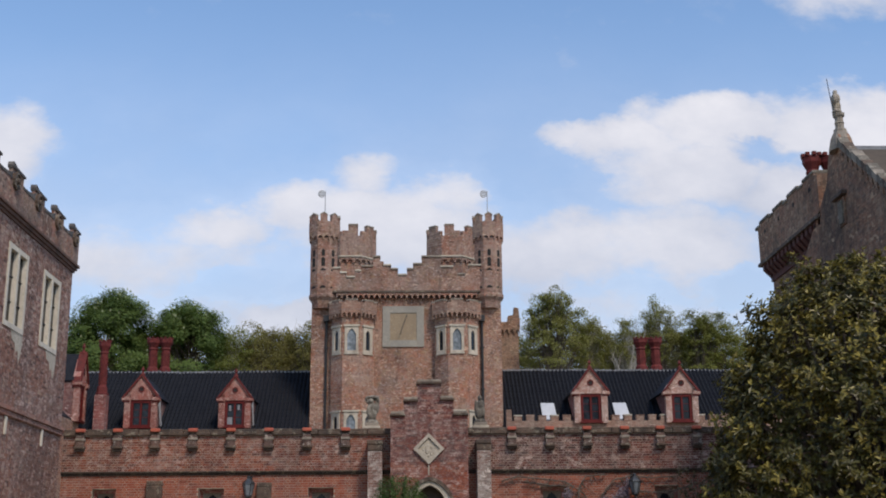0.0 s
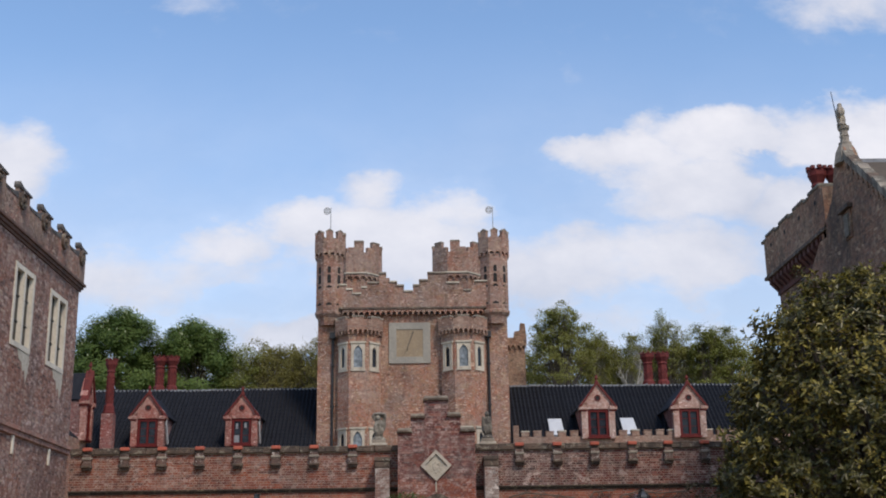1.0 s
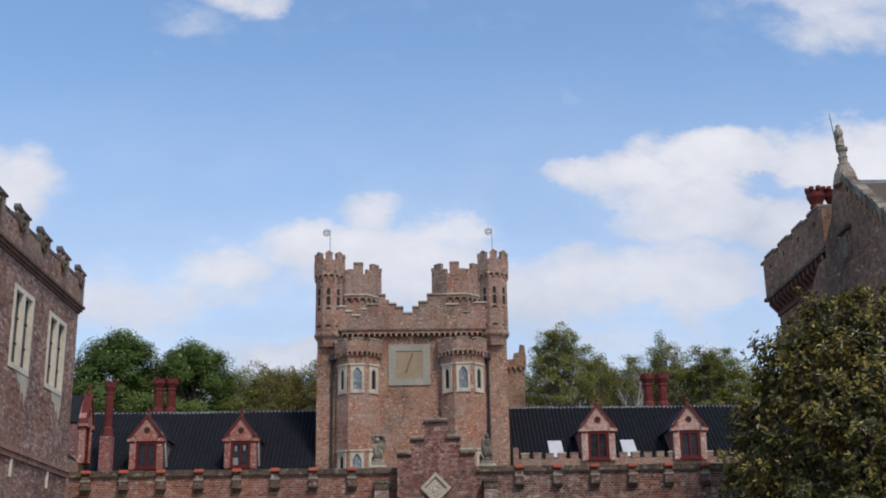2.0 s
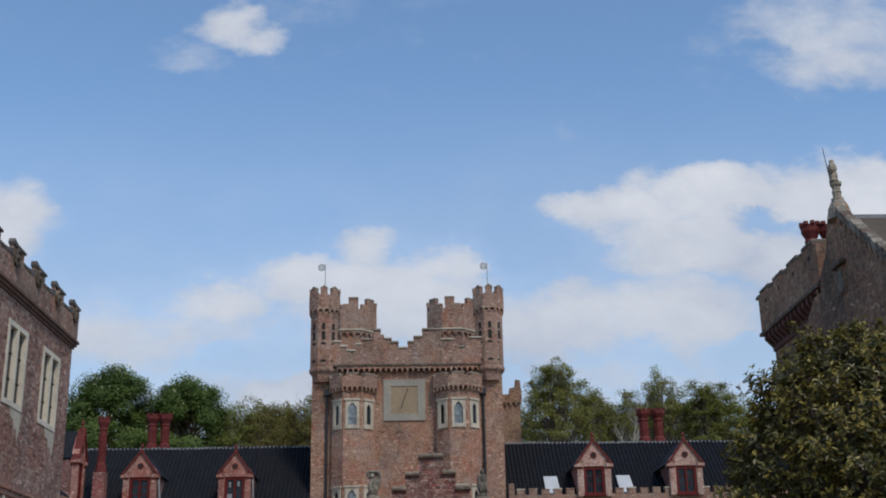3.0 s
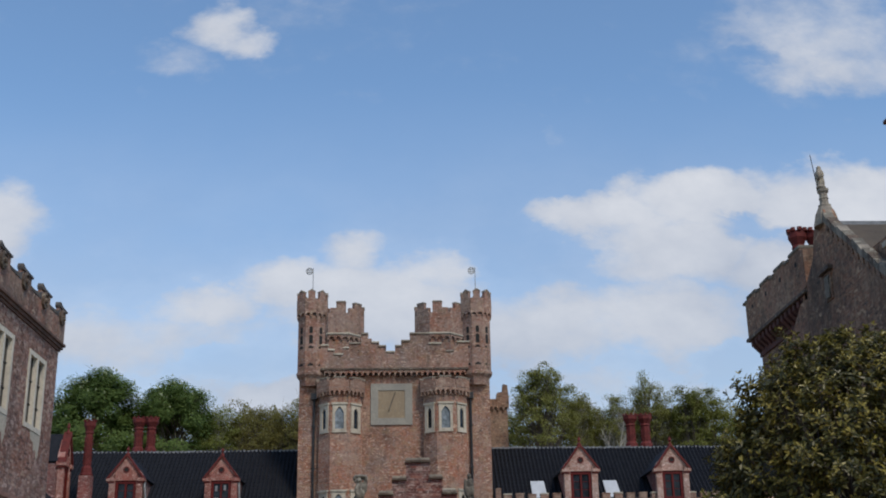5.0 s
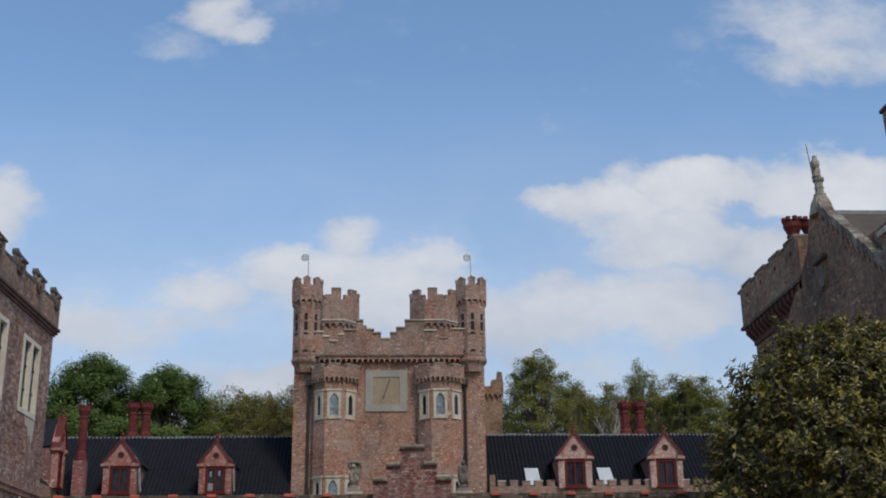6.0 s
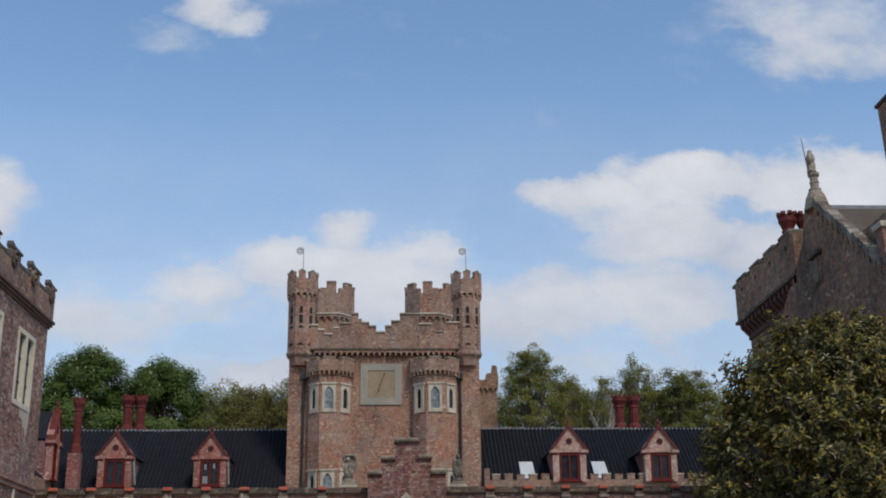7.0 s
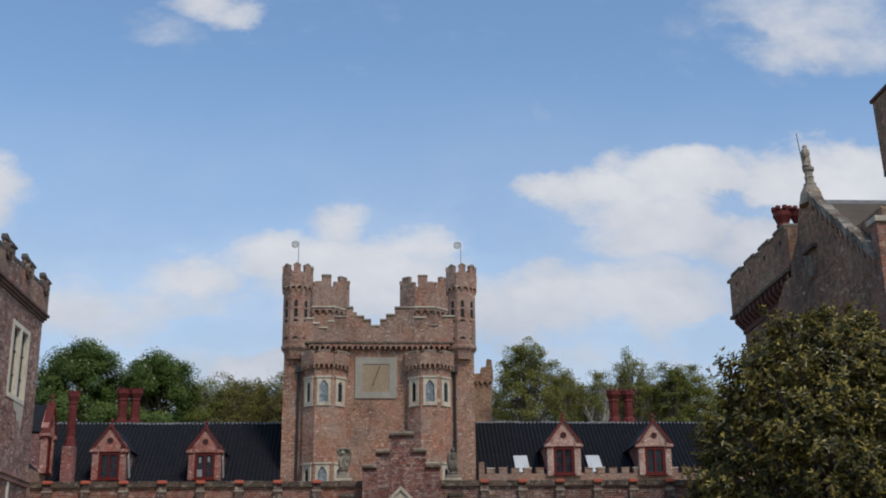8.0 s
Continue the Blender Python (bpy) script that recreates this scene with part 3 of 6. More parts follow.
def merlon_outline(length, z0, crenel, top, count, share=0.5, shift=0.0):
    """A battlement outline with count merlons; ends are half gaps."""
    w = length / count
    pts = [(0, z0), (length, z0), (length, crenel)]
    for k in range(count - 1, -1, -1):
        a = k * w + w * (1 - share) / 2 + shift
        b = a + w * share
        pts += [(b, crenel), (b, top), (a, top), (a, crenel)]
    return pts + [(0, crenel)]


# ---- west wing ----
WX = -9.2
west = thing("west_wing", (-13, 15, 0), "long two-storey range of weathered pinkish brick with battlements", "building")
WEST_WINDOWS = [(26.55, 27.98), (29.25, 30.72), (23.85, 25.3), (21.1, 22.55)]
a0, a1 = (WX, -8.0), (WX, 31.75)          # seen from the court, normal +x
bm = bmesh.new()
holed(bm, a0, a1, 0, 9.5, -0.5, 0.0, [(y0 + 8, y1 + 8, 6.97, 8.92) for y0, y1 in WEST_WINDOWS])
part("wall", bm, BRICK_WEST, west)
part("end_wall", new_box(-17.5, WX - 0.5, 31.25, 31.75, 0, 9.5), BRICK_WEST, west)
part("back_wall", new_box(-18, -17.5, -8, 31.75, 0, 9.5), BRICK_WEST, west)
part("roof_deck", new_box(-17.5, WX - 0.45, -8, 31.3, 9.3, 9.45), LEAD, west)
for name, z0, z1, o in (("cornice", 9.43, 9.5, 0.05), ("cornice_roll", 9.5, 9.58, 0.1), ("cornice_cap", 9.58, 9.66, 0.15), ("string_course", 4.98, 5.1, 0.07), ("string_course_cap", 5.1, 5.2, 0.11)):
    part(name, worn_box(WX + 0.002, WX + o, -8, 31.75 + (o if z0 > 9 else 0), z0, z1), CORNICE if z0 > 9 else BRICK_WEST, west)
PX = WX + 0.1                              # the parapet stands flush with the cornice
bm = bmesh.new()
slab(bm, (PX, -8), (PX, 31.82), [(0, 9.66), (39.82, 9.66), (39.82, 10.3), (0, 10.3)], -0.42, 0.0)
part("parapet", bm, BRICK_WEST_TOP, west)
part("end_parapet", new_box(-17.5, PX - 0.42, 31.4, 31.82, 9.5, 10.3), BRICK_WEST_TOP, west)
pitch, half = 1.69, 0.42
rng = random.Random(3)
for k in range(10):
    yc = 31.57 - k * pitch
    near, far = yc - half, min(yc + half, 31.82)
    top = 10.56 + rng.uniform(-0.02, 0.02)
    mer = part("merlon", worn_box(PX - 0.1, PX, near, far, 10.3, top, bevel=0.02), BRICK_WEST_TOP, west)
    bm = bmesh.new()
    slab(bm, (PX - 0.05, near), (PX - 0.05, 40), [(-0.03, top - 0.02), (far - near + 0.03, top - 0.02), (far - near + 0.03, top + 0.03), (0.6 * half, top + 0.055), (0.12, top + 0.085), (-0.02, top + 0.125), (-0.05, top + 0.04)], -0.06, 0.085)
    part("coping", bm, SLATE_COPING, mer)
    bm = bmesh.new()
    lathe(bm, 0, 0, [(0.22, 0), (0.22, 0.07), (0.16, 0.09), (0.14, 0.05), (0.09, 0.05), (0.06, 0.11), (0.01, 0.12)], 10)
    for v in bm.verts:
        v.co = Vector((PX + v.co.z - 0.01, yc - 0.16 + v.co.x, 10.3 + v.co.y))
    part("boss", bm, COPING, mer)
    # the hollow sill of the crenel sweeps up to the next merlon
    gap = pitch - 2 * half
    bm = bmesh.new()
    slab(bm, (PX - 0.07, near - gap), (PX - 0.07, 40), [(0, 10.28), (gap, 10.28), (gap, 10.46), (gap * 0.9, 10.42), (gap * 0.65, 10.375), (gap * 0.35, 10.35), (0.05, 10.345), (0, 10.36)], -0.08, 0.085)
    part("crenel_sill", bm, SLATE_COPING, west)
for y0, y1 in WEST_WINDOWS:
    win = mullioned_window("window", (WX, y0), (WX, y1), 0, y1 - y0, 6.97, 8.92, west, STONE_PALE, 2, 0.12, False, GLASS, 0.03, 0.12)
    for z in (7.6, 8.2):
        part("saddle_bar", new_box(WX - 0.085, WX - 0.06, y0 + 0.12, y1 - 0.12, z, z + 0.03), IRON, win)
    # solid block behind the panes; the unlit interior is only its black colour
    part("dark_backing", new_box(WX - 1.4, WX - 0.5, y0 - 0.1, y1 + 0.1, 6.9, 9.0), DARK_VOID, win)
    bm = bmesh.new()
    w = y1 - y0
    slab(bm, (WX, y0), (WX, y1), [(w * 0.42, 6.97), (w * 0.5, 6.75), (w * 0.66, 6.7), (w * 0.72, 6.5), (w * 0.84, 6.56), (w * 0.9, 6.3), (w * 0.97, 6.45), (w * 1.03, 6.8), (w * 1.02, 6.97)], 0.0, 0.014)
    part("limewash_streak", bm, STONE, win, "pale limewash streak below the sill")
for y in (27.3, 30.05, 24.6):
    part("label_stop", worn_box(WX + 0.002, WX + 0.05, y - 0.06, y + 0.06, 4.55, 4.98), STONE_PALE, west, "pale stone strip")

# ---- east wing ----
EX = 9.6
east = thing("east_wing", (14, 15, 0), "tall range of dark weathered brick with a gable", "building")
part("wall", new_box(EX + 0.25, EX + 0.75, 21.45, 30.6, 0, 9.3), BRICK_EAST, east)
part("south_wall", new_box(EX + 0.25, 18, 21.15, 21.45, 0, 8.4), BRICK_WEST_TOP, east)
part("court_wall", new_box(13.2, 13.7, -8, 21.15, 0, 8.4), BRICK_EAST, east)
part("end_wall", new_box(EX + 0.75, 18, 30.1, 30.6, 0, 9.3), BRICK_EAST, east)
part("back_wall", new_box(18, 18.5, -8, 30.6, 0, 9.3), BRICK_EAST, east)
bm = bmesh.new()
slab(bm, (EX, 30.8), (EX, 26.0), merlon_outline(4.8, 9.4, 10.4, 10.48, 4, 0.66), -0.35, 0.0)
part("parapet", bm, BRICK_EAST, east)
bm = bmesh.new()
slab(bm, (EX + 0.35, 30.8), (18, 30.8), [(0, 9.4), (8.05, 9.4), (8.05, 10.3), (0, 10.3)], -0.35, 0.0)
part("end_parapet", bm, BRICK_EAST, east)
for k in range(4):
    yc = 30.8 - (k + 0.5) * 1.2
    part("coping", worn_box(EX - 0.03, EX + 0.38, yc - 0.42, yc + 0.42, 10.46, 10.56, bevel=0.05), STATUE_STONE, east)
    part("crenel_sill", worn_box(EX - 0.03, EX + 0.38, yc + 0.41, yc + 0.79, 10.39, 10.48, bevel=0.04), STATUE_STONE, east)
    # flat plate on the uncut parapet; an opening's shade is painted by its black
    part("loop", worn_box(EX - 0.008, EX + 0.02, yc - 0.07, yc + 0.05, 10.12, 10.23, bevel=0.01), DARK_VOID, east)
part("string_course", worn_box(EX - 0.06, EX + 0.3, 26.0, 30.86, 9.33, 9.42), COPING, east)
for k in range(15):
    y = 30.72 - k * 0.315
    bm = bmesh.new()
    slab(bm, (EX + 0.3, y - 0.1), (EX - 2, y - 0.1), [(0.05, 8.92), (0.3, 9.18), (0.3, 9.33), (0.05, 9.33)], -0.17, 0.0)
    part("corbel", bm, CORBEL_RED, east, "dark red brick corbel" if not k else "")
part("corbel_band", new_box(EX + 0.2, EX + 0.26, 26.0, 30.6, 8.86, 9.34), CORBEL_RED, east)
# the gable, with crow steps down its near side
bm = bmesh.new()
slab(bm, (EX, 27.4), (EX, 21.3), [(0, 0), (6.1, 0), (6.1, 8.2), (5.22, 8.84), (4.0, 9.78), (3.4, 10.22), (3.1, 10.5), (2.95, 10.8), (2.5, 10.84), (2.25, 10.5), (1.95, 9.9), (0.43, 8.9), (0, 8.6)], -0.25, 0.0)
part("gable_wall", bm, BRICK_EAST, east)
GABLE_TOP = [(3.03, 10.62), (3.4, 10.29), (4.0, 9.85), (5.22, 8.91), (6.1, 8.26)]
for k in range(13):
    ends = []
    for f in (k / 13, (k + 0.96) / 13):
        u = 3.03 + 3.07 * f
        (u0, z0), (u1, z1) = next((a, b) for a, b in zip(GABLE_TOP, GABLE_TOP[1:]) if u <= b[0] + 0.001)
        ends.append((u, z0 + (z1 - z0) * (u - u0) / (u1 - u0)))
    (ua, za), (ub, zb) = ends
    lift = 0.02 * math.sin(k * 2.4)
    bm = bmesh.new()
    slab(bm, (EX, 27.4), (EX, 21.3), [(ua, za - 0.13), (ub, zb - 0.13), (ub + 0.02, zb + lift + 0.03), (ub - 0.02, zb + 0.06 + lift), (ua + 0.03, za + 0.06 + lift), (ua, za + 0.03)], -0.16, 0.07)
    part("coping_stone", bm, (STATUE_STONE, COPING, STATUE_STONE, STONE_GREY)[k % 4], east)
    bm = bmesh.new()
    slab(bm, (EX, 27.4), (EX, 21.3), [(ua + 0.08, za - 0.34), (ub - 0.03, zb - 0.27), (ub - 0.03, zb - 0.11), (ua + 0.02, za - 0.15)], 0.0, 0.06)
    part("dentil", bm, BRICK_EAST, east)
bm = bmesh.new()
slab(bm, (EX + 0.3, 27.0), (EX + 0.3, 20.0), [(2.6, 10.38), (2.7, 10.38), (5.6, 8.05), (5.5, 8.0)], -6.0, 0.0)
part("roof", bm, ROOF_BROWN, east)
bm = bmesh.new()
slab(bm, (EX + 0.3, 27.0), (EX + 0.3, 20.0), [(2.4, 10.45), (2.5, 10.45), (0.1, 8.0), (0.0, 8.0)], -6.0, 0.0)
part("back_roof", bm, ROOF_BROWN, east)
part("ridge", new_box(EX + 0.3, EX + 6.2, 24.45, 24.65, 10.42, 10.52), RIDGE, east)
niche = part("niche", worn_box(EX - 0.03, EX + 0.02, 24.42, 24.86, 8.72, 9.36), BRICK_EAST, east, "small stone niche with a hood")
part("hood", worn_box(EX - 0.12, EX + 0.02, 24.3, 24.98, 9.36, 9.46), COPING, niche)
part("carved_panel", worn_box(EX - 0.07, EX - 0.02, 24.5, 24.76, 8.76, 9.28, bevel=0.04), STATUE_STONE, niche)
# pinnacle column
bm = bmesh.new()
lathe(bm, EX + 0.12, 24.62, [(0.3, 10.45), (0.24, 10.72), (0.15, 10.9), (0.15, 10.95), (0.105, 10.98), (0.1, 11.1), (0.115, 11.11), (0.1, 11.13), (0.095, 11.24), (0.13, 11.28), (0.14, 11.34), (0.08, 11.36)], 8)
part("pinnacle", bm, STONE_GREY, east)
# end pier of the gable, and the tower beyond the roof
part("end_pier", worn_box(EX - 0.03, EX + 0.8, 21.12, 21.44, 0, 8.86, bevel=0.015), BRICK_WEST_TOP, east)
part("pier_coping", worn_box(EX - 0.08, EX + 0.85, 21.06, 21.5, 8.86, 8.98), STONE, east)
tower = thing("east_tower", (14.7, 26.7, 0), "dark brick tower rising behind the wing roof", "tower")
part("shaft", new_box(13.35, 16.0, 25.2, 28.25, 0, 12.7), BRICK_EAST, tower)
bm = bmesh.new()
slab(bm, (13.2, 28.45), (13.2, 25.0), [(0.12, 12.7), (3.3, 12.7), (3.45, 14.6), (3.45, 14.75), (0, 14.75), (0, 14.6)], -2.95, 0.0)
part("head", bm, BRICK_EAST, tower)
part("coping", worn_box(13.14, 16.2, 24.95, 28.52, 14.75, 14.85), CORBEL_RED, tower)
part("band", worn_box(13.22, 16.1, 25.05, 28.4, 12.6, 12.72), IRON, tower)

# ---- front range: low battlemented wall across the court ----
FY = 32.0
front = thing("wall_front", (0, FY, 0), "low red brick cloister wall with mossy stone coping", "wall", kind="structure")
FRONT_WINDOWS = [(-8.33, -7.71), (-5.54, -4.87), (-2.64, -1.97), (3.54, 4.22), (6.62, 7.27)]
LEFT_RUN, RIGHT_RUN = (-9.18, -0.45), (1.6, 9.85)
for x0, x1 in (LEFT_RUN, RIGHT_RUN):
    holes = [(a - x0, b - x0, 1.3, 3.6) for a, b in FRONT_WINDOWS if x0 < a < x1]
    bm = bmesh.new()
    holed(bm, (x0, FY), (x1, FY), 0, 4.0, -0.45, 0.0, holes)
    part("lower_wall", bm, MORTAR, front)
    part("upper_wall", new_box(x0, x1, FY - 0.03, FY + 0.4, 4.06, 5.0), MORTAR, front)
    for z0, z1, o in ((3.95, 4.01, 0.05), (4.01, 4.055, 0.1)):
        part("string_course", worn_box(x0, x1, FY - o, FY + 0.3, z0, z1, bevel=0.015), DARK_STRING, front)
    x, k = x0, 0
    rng = random.Random(5)
    while x < x1 - 0.05:
        w = min(rng.uniform(0.45, 0.75), x1 - x)
        z = rng.uniform(-0.008, 0.008)
        part("coping_stone", worn_box(x + 0.004, x + w - 0.004, FY - 0.12, FY + 0.48, 5.0, 5.1 + z), COPING, front)
        part("coping_cap", worn_box(x + 0.004, x + w - 0.004, FY - 0.07, FY + 0.43, 5.1 + z, 5.165 + z), COPING, front)
        x += w
    part("range_roof", new_box(x0, x1, FY + 0.4, FY + 3.4, 4.7, 4.85), LEAD, front)
    part("range_back_wall", new_box(x0, x1, FY + 3.4, FY + 3.8, 0, 4.85), BRICK_FRONT, front)


def wall_bracket():
    ob = thing("wall_bracket", (0, 0, 0), "stubby brick and stone bracket under a red brick cap", "bracket", "brackets along the cloister wall")
    part("shaft", worn_box(-0.11, 0.11, -0.14, 0.0, 4.7, 5.0), BRACKET_BRICK, ob, local=True)
    part("foot", worn_box(-0.14, 0.14, -0.17, 0.0, 4.65, 4.72), COPING, ob, local=True)
    part("toe", worn_box(-0.12, 0.12, -0.11, 0.0, 4.58, 4.65), COPING, ob, local=True)
    part("block", worn_box(-0.13, 0.13, -0.16, 0.0, 4.86, 4.93), STONE_GREY, ob, "lichened pale stone", local=True)
    part("cap", worn_box(-0.12, 0.12, -0.16, 0.1, 5.09, 5.18), TERRACOTTA_BRIGHT, ob, "bright new red brick", local=True)
    return ob


first = wall_bracket()
XS = [-8.71, -7.72, -6.73, -5.73, -4.72, -3.71, -2.69, -1.66, 2.81, 3.83, 4.84, 5.86, 6.83, 7.82, 8.83]
first.location = (XS[0], FY - 0.03, 0)
for x in XS[1:]:
    copy_thing(first, pose(x, FY - 0.03, 0))
for k, (a, b) in enumerate(FRONT_WINDOWS):
    win = thing("window_%d" % (k + 1), ((a + b) / 2, FY, 1.3), "small leaded window in a red brick surround", "window", kind="structure")
    for n, s in (("surround_side", (a - 0.001, a + 0.09, 1.3, 3.6)), ("surround_side", (b - 0.09, b + 0.001, 1.3, 3.6)), ("surround_head", (a + 0.09, b - 0.09, 3.5, 3.6))):
        part(n, new_box(s[0], s[1], FY + 0.16, FY + 0.42, s[2], s[3]), BRICK_DORMER, win)
    mullioned_window("leaded_light", (a + 0.09, FY + 0.26), (b, FY + 0.26), 0, b - a - 0.18, 1.3, 3.5, win, STONE_GREY, 1, 0.05, True, GLASS, 0.0, 0.1)
    # black block in place of the shaded space behind the light
    part("dark_backing", new_box(a - 0.1, b + 0.1, FY + 0.46, FY + 1.0, 1.2, 3.7), DARK_VOID, win)
for x0, x1, z in ((-6.9, -6.47, 3.8), (-3.99, -3.6, 3.74), (-1.3, -1.1, 3.3)):
    but = thing("buttress", ((x0 + x1) / 2, FY, 0), "shallow brick buttress with a mossy stone head", "buttress")
    part("pier", worn_box(x0, x1, FY - 0.22, FY - 0.001, 0, z - 0.45), BRICK_FRONT, but)
    part("head", worn_box(x0 + 0.01, x1 - 0.01, FY - 0.2, FY - 0.001, z - 0.45, z - 0.12, bevel=0.03), COPING, but)
    part("cap", worn_box(x0, x1, FY - 0.13, FY - 0.001, z - 0.12, z, bevel=0.03), COPING, but)

# ---- porch with stepped gable ----
PY = 31.4
porch = thing("porch", (0.58, PY, 0), "stepped-gable porch of dark red brick with stone copings", "porch")
STEP = [(-0.45, 0.0), (-0.45, 5.42), (-0.09, 5.42), (-0.09, 5.8), (0.27, 5.8), (0.27, 6.27), (0.88, 6.27), (0.88, 5.83), (1.22, 5.83), (1.22, 5.43), (1.6, 5.43), (1.6, 0.0)]
AX, AW, AS = 0.58, 0.42, 3.05           # arch centre, half width, springing


def pointed(cx, half, spring, rise, z0, n=8):
    radius = (half * half + rise * rise) / (2 * half)
    top = math.asin(min(1.0, rise / radius))
    left = [(cx - half, z0)] + [(cx - half + radius * (1 - math.cos(j / n * top)), spring + radius * math.sin(j / n * top)) for j in range(n)]
    return left + [(cx, spring + rise)] + [(2 * cx - x, z) for x, z in left[::-1]]


inner = pointed(AX, AW, AS, 0.56, 0.0)
bm = bmesh.new()
slab(bm, (0, PY), (1, PY), STEP[:-1] + [STEP[-1]] + inner[::-1], -0.4, 0.0)
part("gable_wall", bm, BRICK_PORCH, porch)
part("side_wall", new_box(-0.45, -0.05, PY + 0.4, FY + 0.3, 0, 5.2), BRICK_PORCH, porch)
part("side_wall", new_box(1.2, 1.6, PY + 0.4, FY + 0.3, 0, 5.2), BRICK_PORCH, porch)
part("roof", new_box(-0.05, 1.2, PY + 0.4, FY + 3.4, 4.9, 5.1), LEAD, porch)
# the inner wall is coloured black for the shade inside the porch
part("inner_wall", new_box(-0.45, 1.6, FY + 0.4, FY + 0.6, 0, 5.0), DARK_VOID, porch)
for x0, x1, z in ((-0.47, -0.06, 5.42), (-0.11, 0.29, 5.8), (0.24, 0.91, 6.27), (0.86, 1.24, 5.83), (1.2, 1.62, 5.43)):
    part("coping", worn_box(x0, x1, PY - 0.08, PY + 0.48, z, z + 0.06), COPING, porch)
    part("coping_cap", worn_box(x0 + 0.02, x1 - 0.02, PY - 0.04, PY + 0.44, z + 0.06, z + 0.125), STONE_GREY, porch)
bm = bmesh.new()
outer = pointed(AX, AW + 0.15, AS, 0.68, 0.0)
slab(bm, (0, PY), (1, PY), outer + inner[::-1], -0.3, 0.06)
part("arch", bm, STONE, porch, "pale moulded stone arch")
bm = bmesh.new()
hood = pointed(AX, AW + 0.23, AS, 0.78, AS - 0.1)
slab(bm, (0, PY), (1, PY), hood + pointed(AX, AW + 0.152, AS, 0.682, AS - 0.1)[::-1], -0.05, 0.11)
part("hood_mould", bm, COPING, porch)
bm = bmesh.new()
slab(bm, (0, PY), (1, PY), pointed(AX, AW - 0.002, AS, 0.55, 0.0), -0.36, -0.3)
door = part("door", bm, OAK, porch)
part("door_handle", worn_box(AX + 0.2, AX + 0.26, PY + 0.24, PY + 0.3, 1.0, 1.15), IRON, door)
dia = part("diamond_panel", bmesh.new(), STONE, porch, "pale carved stone lozenge with a moulded edge")


def lozenge(r, out0, out1):
    b = bmesh.new()
    slab(b, (0.56, PY), (2, PY), [(-r, 4.555), (0, 4.555 - r), (r, 4.555), (0, 4.555 + r)], out0, out1)
    return b


bm = bmesh.new()
for a, b in ((0, 1), (1, 2), (2, 3), (3, 0)):
    c = [(-1, 0), (0, -1), (1, 0), (0, 1)]
    slab(bm, (0.56, PY), (2, PY), [(c[a][0] * 0.41, 4.555 + c[a][1] * 0.41), (c[b][0] * 0.41, 4.555 + c[b][1] * 0.41), (c[b][0] * 0.3, 4.555 + c[b][1] * 0.3), (c[a][0] * 0.3, 4.555 + c[a][1] * 0.3)], 0.0, 0.07)
part("moulding", bm, STONE, dia)
part("field", lozenge(0.3, 0.0, 0.02), STONE, dia)
bm = bmesh.new()
rng = random.Random(12)
for k in range(26):
    cx, cz = rng.uniform(-0.19, 0.19), rng.uniform(-0.19, 0.19)
    if abs(cx) + abs(cz) < 0.23:
        made = bmesh.ops.create_icosphere(bm, subdivisions=2, radius=1.0)["verts"]
        r = rng.uniform(0.02, 0.045)
        for v in made:
            v.co = Vector((0.56 + cx + v.co.x * r, PY - 0.02 + v.co.y * 0.018, 4.555 + cz + v.co.z * r * 1.2))
tagged(part("carving", bm, STONE, dia, smooth=True), kind="stuff")
part("stem", worn_box(0.535, 0.575, PY - 0.03, PY, 3.86, 4.14), STONE, porch, "narrow pale stone strip")
for x0, x1 in ((-1.05, -0.67), (1.83, 2.2)):
    but = thing("porch_buttress", ((x0 + x1) / 2, PY, 0), "tall lime-streaked brick buttress with a dark stone head", "buttress")
    part("pier", worn_box(x0, x1, PY, FY - 0.001, 0, 4.52), BUTTRESS_BRICK, but)
    part("weathering", worn_box(x0 - 0.01, x1 + 0.01, PY - 0.02, FY - 0.001, 4.52, 4.68, bevel=0.03), COPING, but)
    part("head", worn_box(x0 - 0.02, x1 + 0.02, PY - 0.04, FY - 0.001, 4.68, 4.8, bevel=0.03), COPING, but)


# ---- gatehouse ----
GY = 62.0
gate = thing("gatehouse", (0, 66, 0), "tall battlemented gatehouse tower of mottled orange brick", "tower")
BAYS = ((-4.02, -3.4, -2.45, -1.77), (1.46, 2.14, 3.09, 3.78))
part("body_wall", new_box(-5.12, 5.03, GY, 70, 0, 15.5), BRICK_TOWER, gate)
bm = bmesh.new()
slab(bm, (0, GY - 0.28), (1, GY - 0.28), [
    (-5.0, 15.8), (5.0, 15.8), (5.0, 17.1), (4.12, 17.2), (3.35, 17.2), (3.35, 16.95), (3.15, 16.95), (3.15, 16.7), (2.7, 16.7), (2.7, 16.9), (2.5, 16.9), (2.5, 17.12), (1.8, 17.12),
    (1.8, 17.68), (0.78, 17.68), (0.78, 17.27), (0.31, 17.27), (0.31, 16.99), (-0.02, 16.99), (-0.02, 16.67), (-0.51, 16.67), (-0.51, 16.99), (-0.88, 16.99), (-0.88, 17.2),
    (-1.28, 17.2), (-1.28, 17.45), (-1.48, 17.45), (-1.48, 17.68), (-1.85, 17.68), (-1.85, 17.15), (-2.5, 17.15), (-2.5, 16.9), (-2.8, 16.9), (-2.8, 16.55), (-3.3, 16.55), (-3.3, 16.8),
    (-3.6, 16.8), (-3.6, 17.05), (-5.0, 17.05)], -0.5, 0.0)
part("stepped_parapet", bm, BRICK_TURRET, gate)
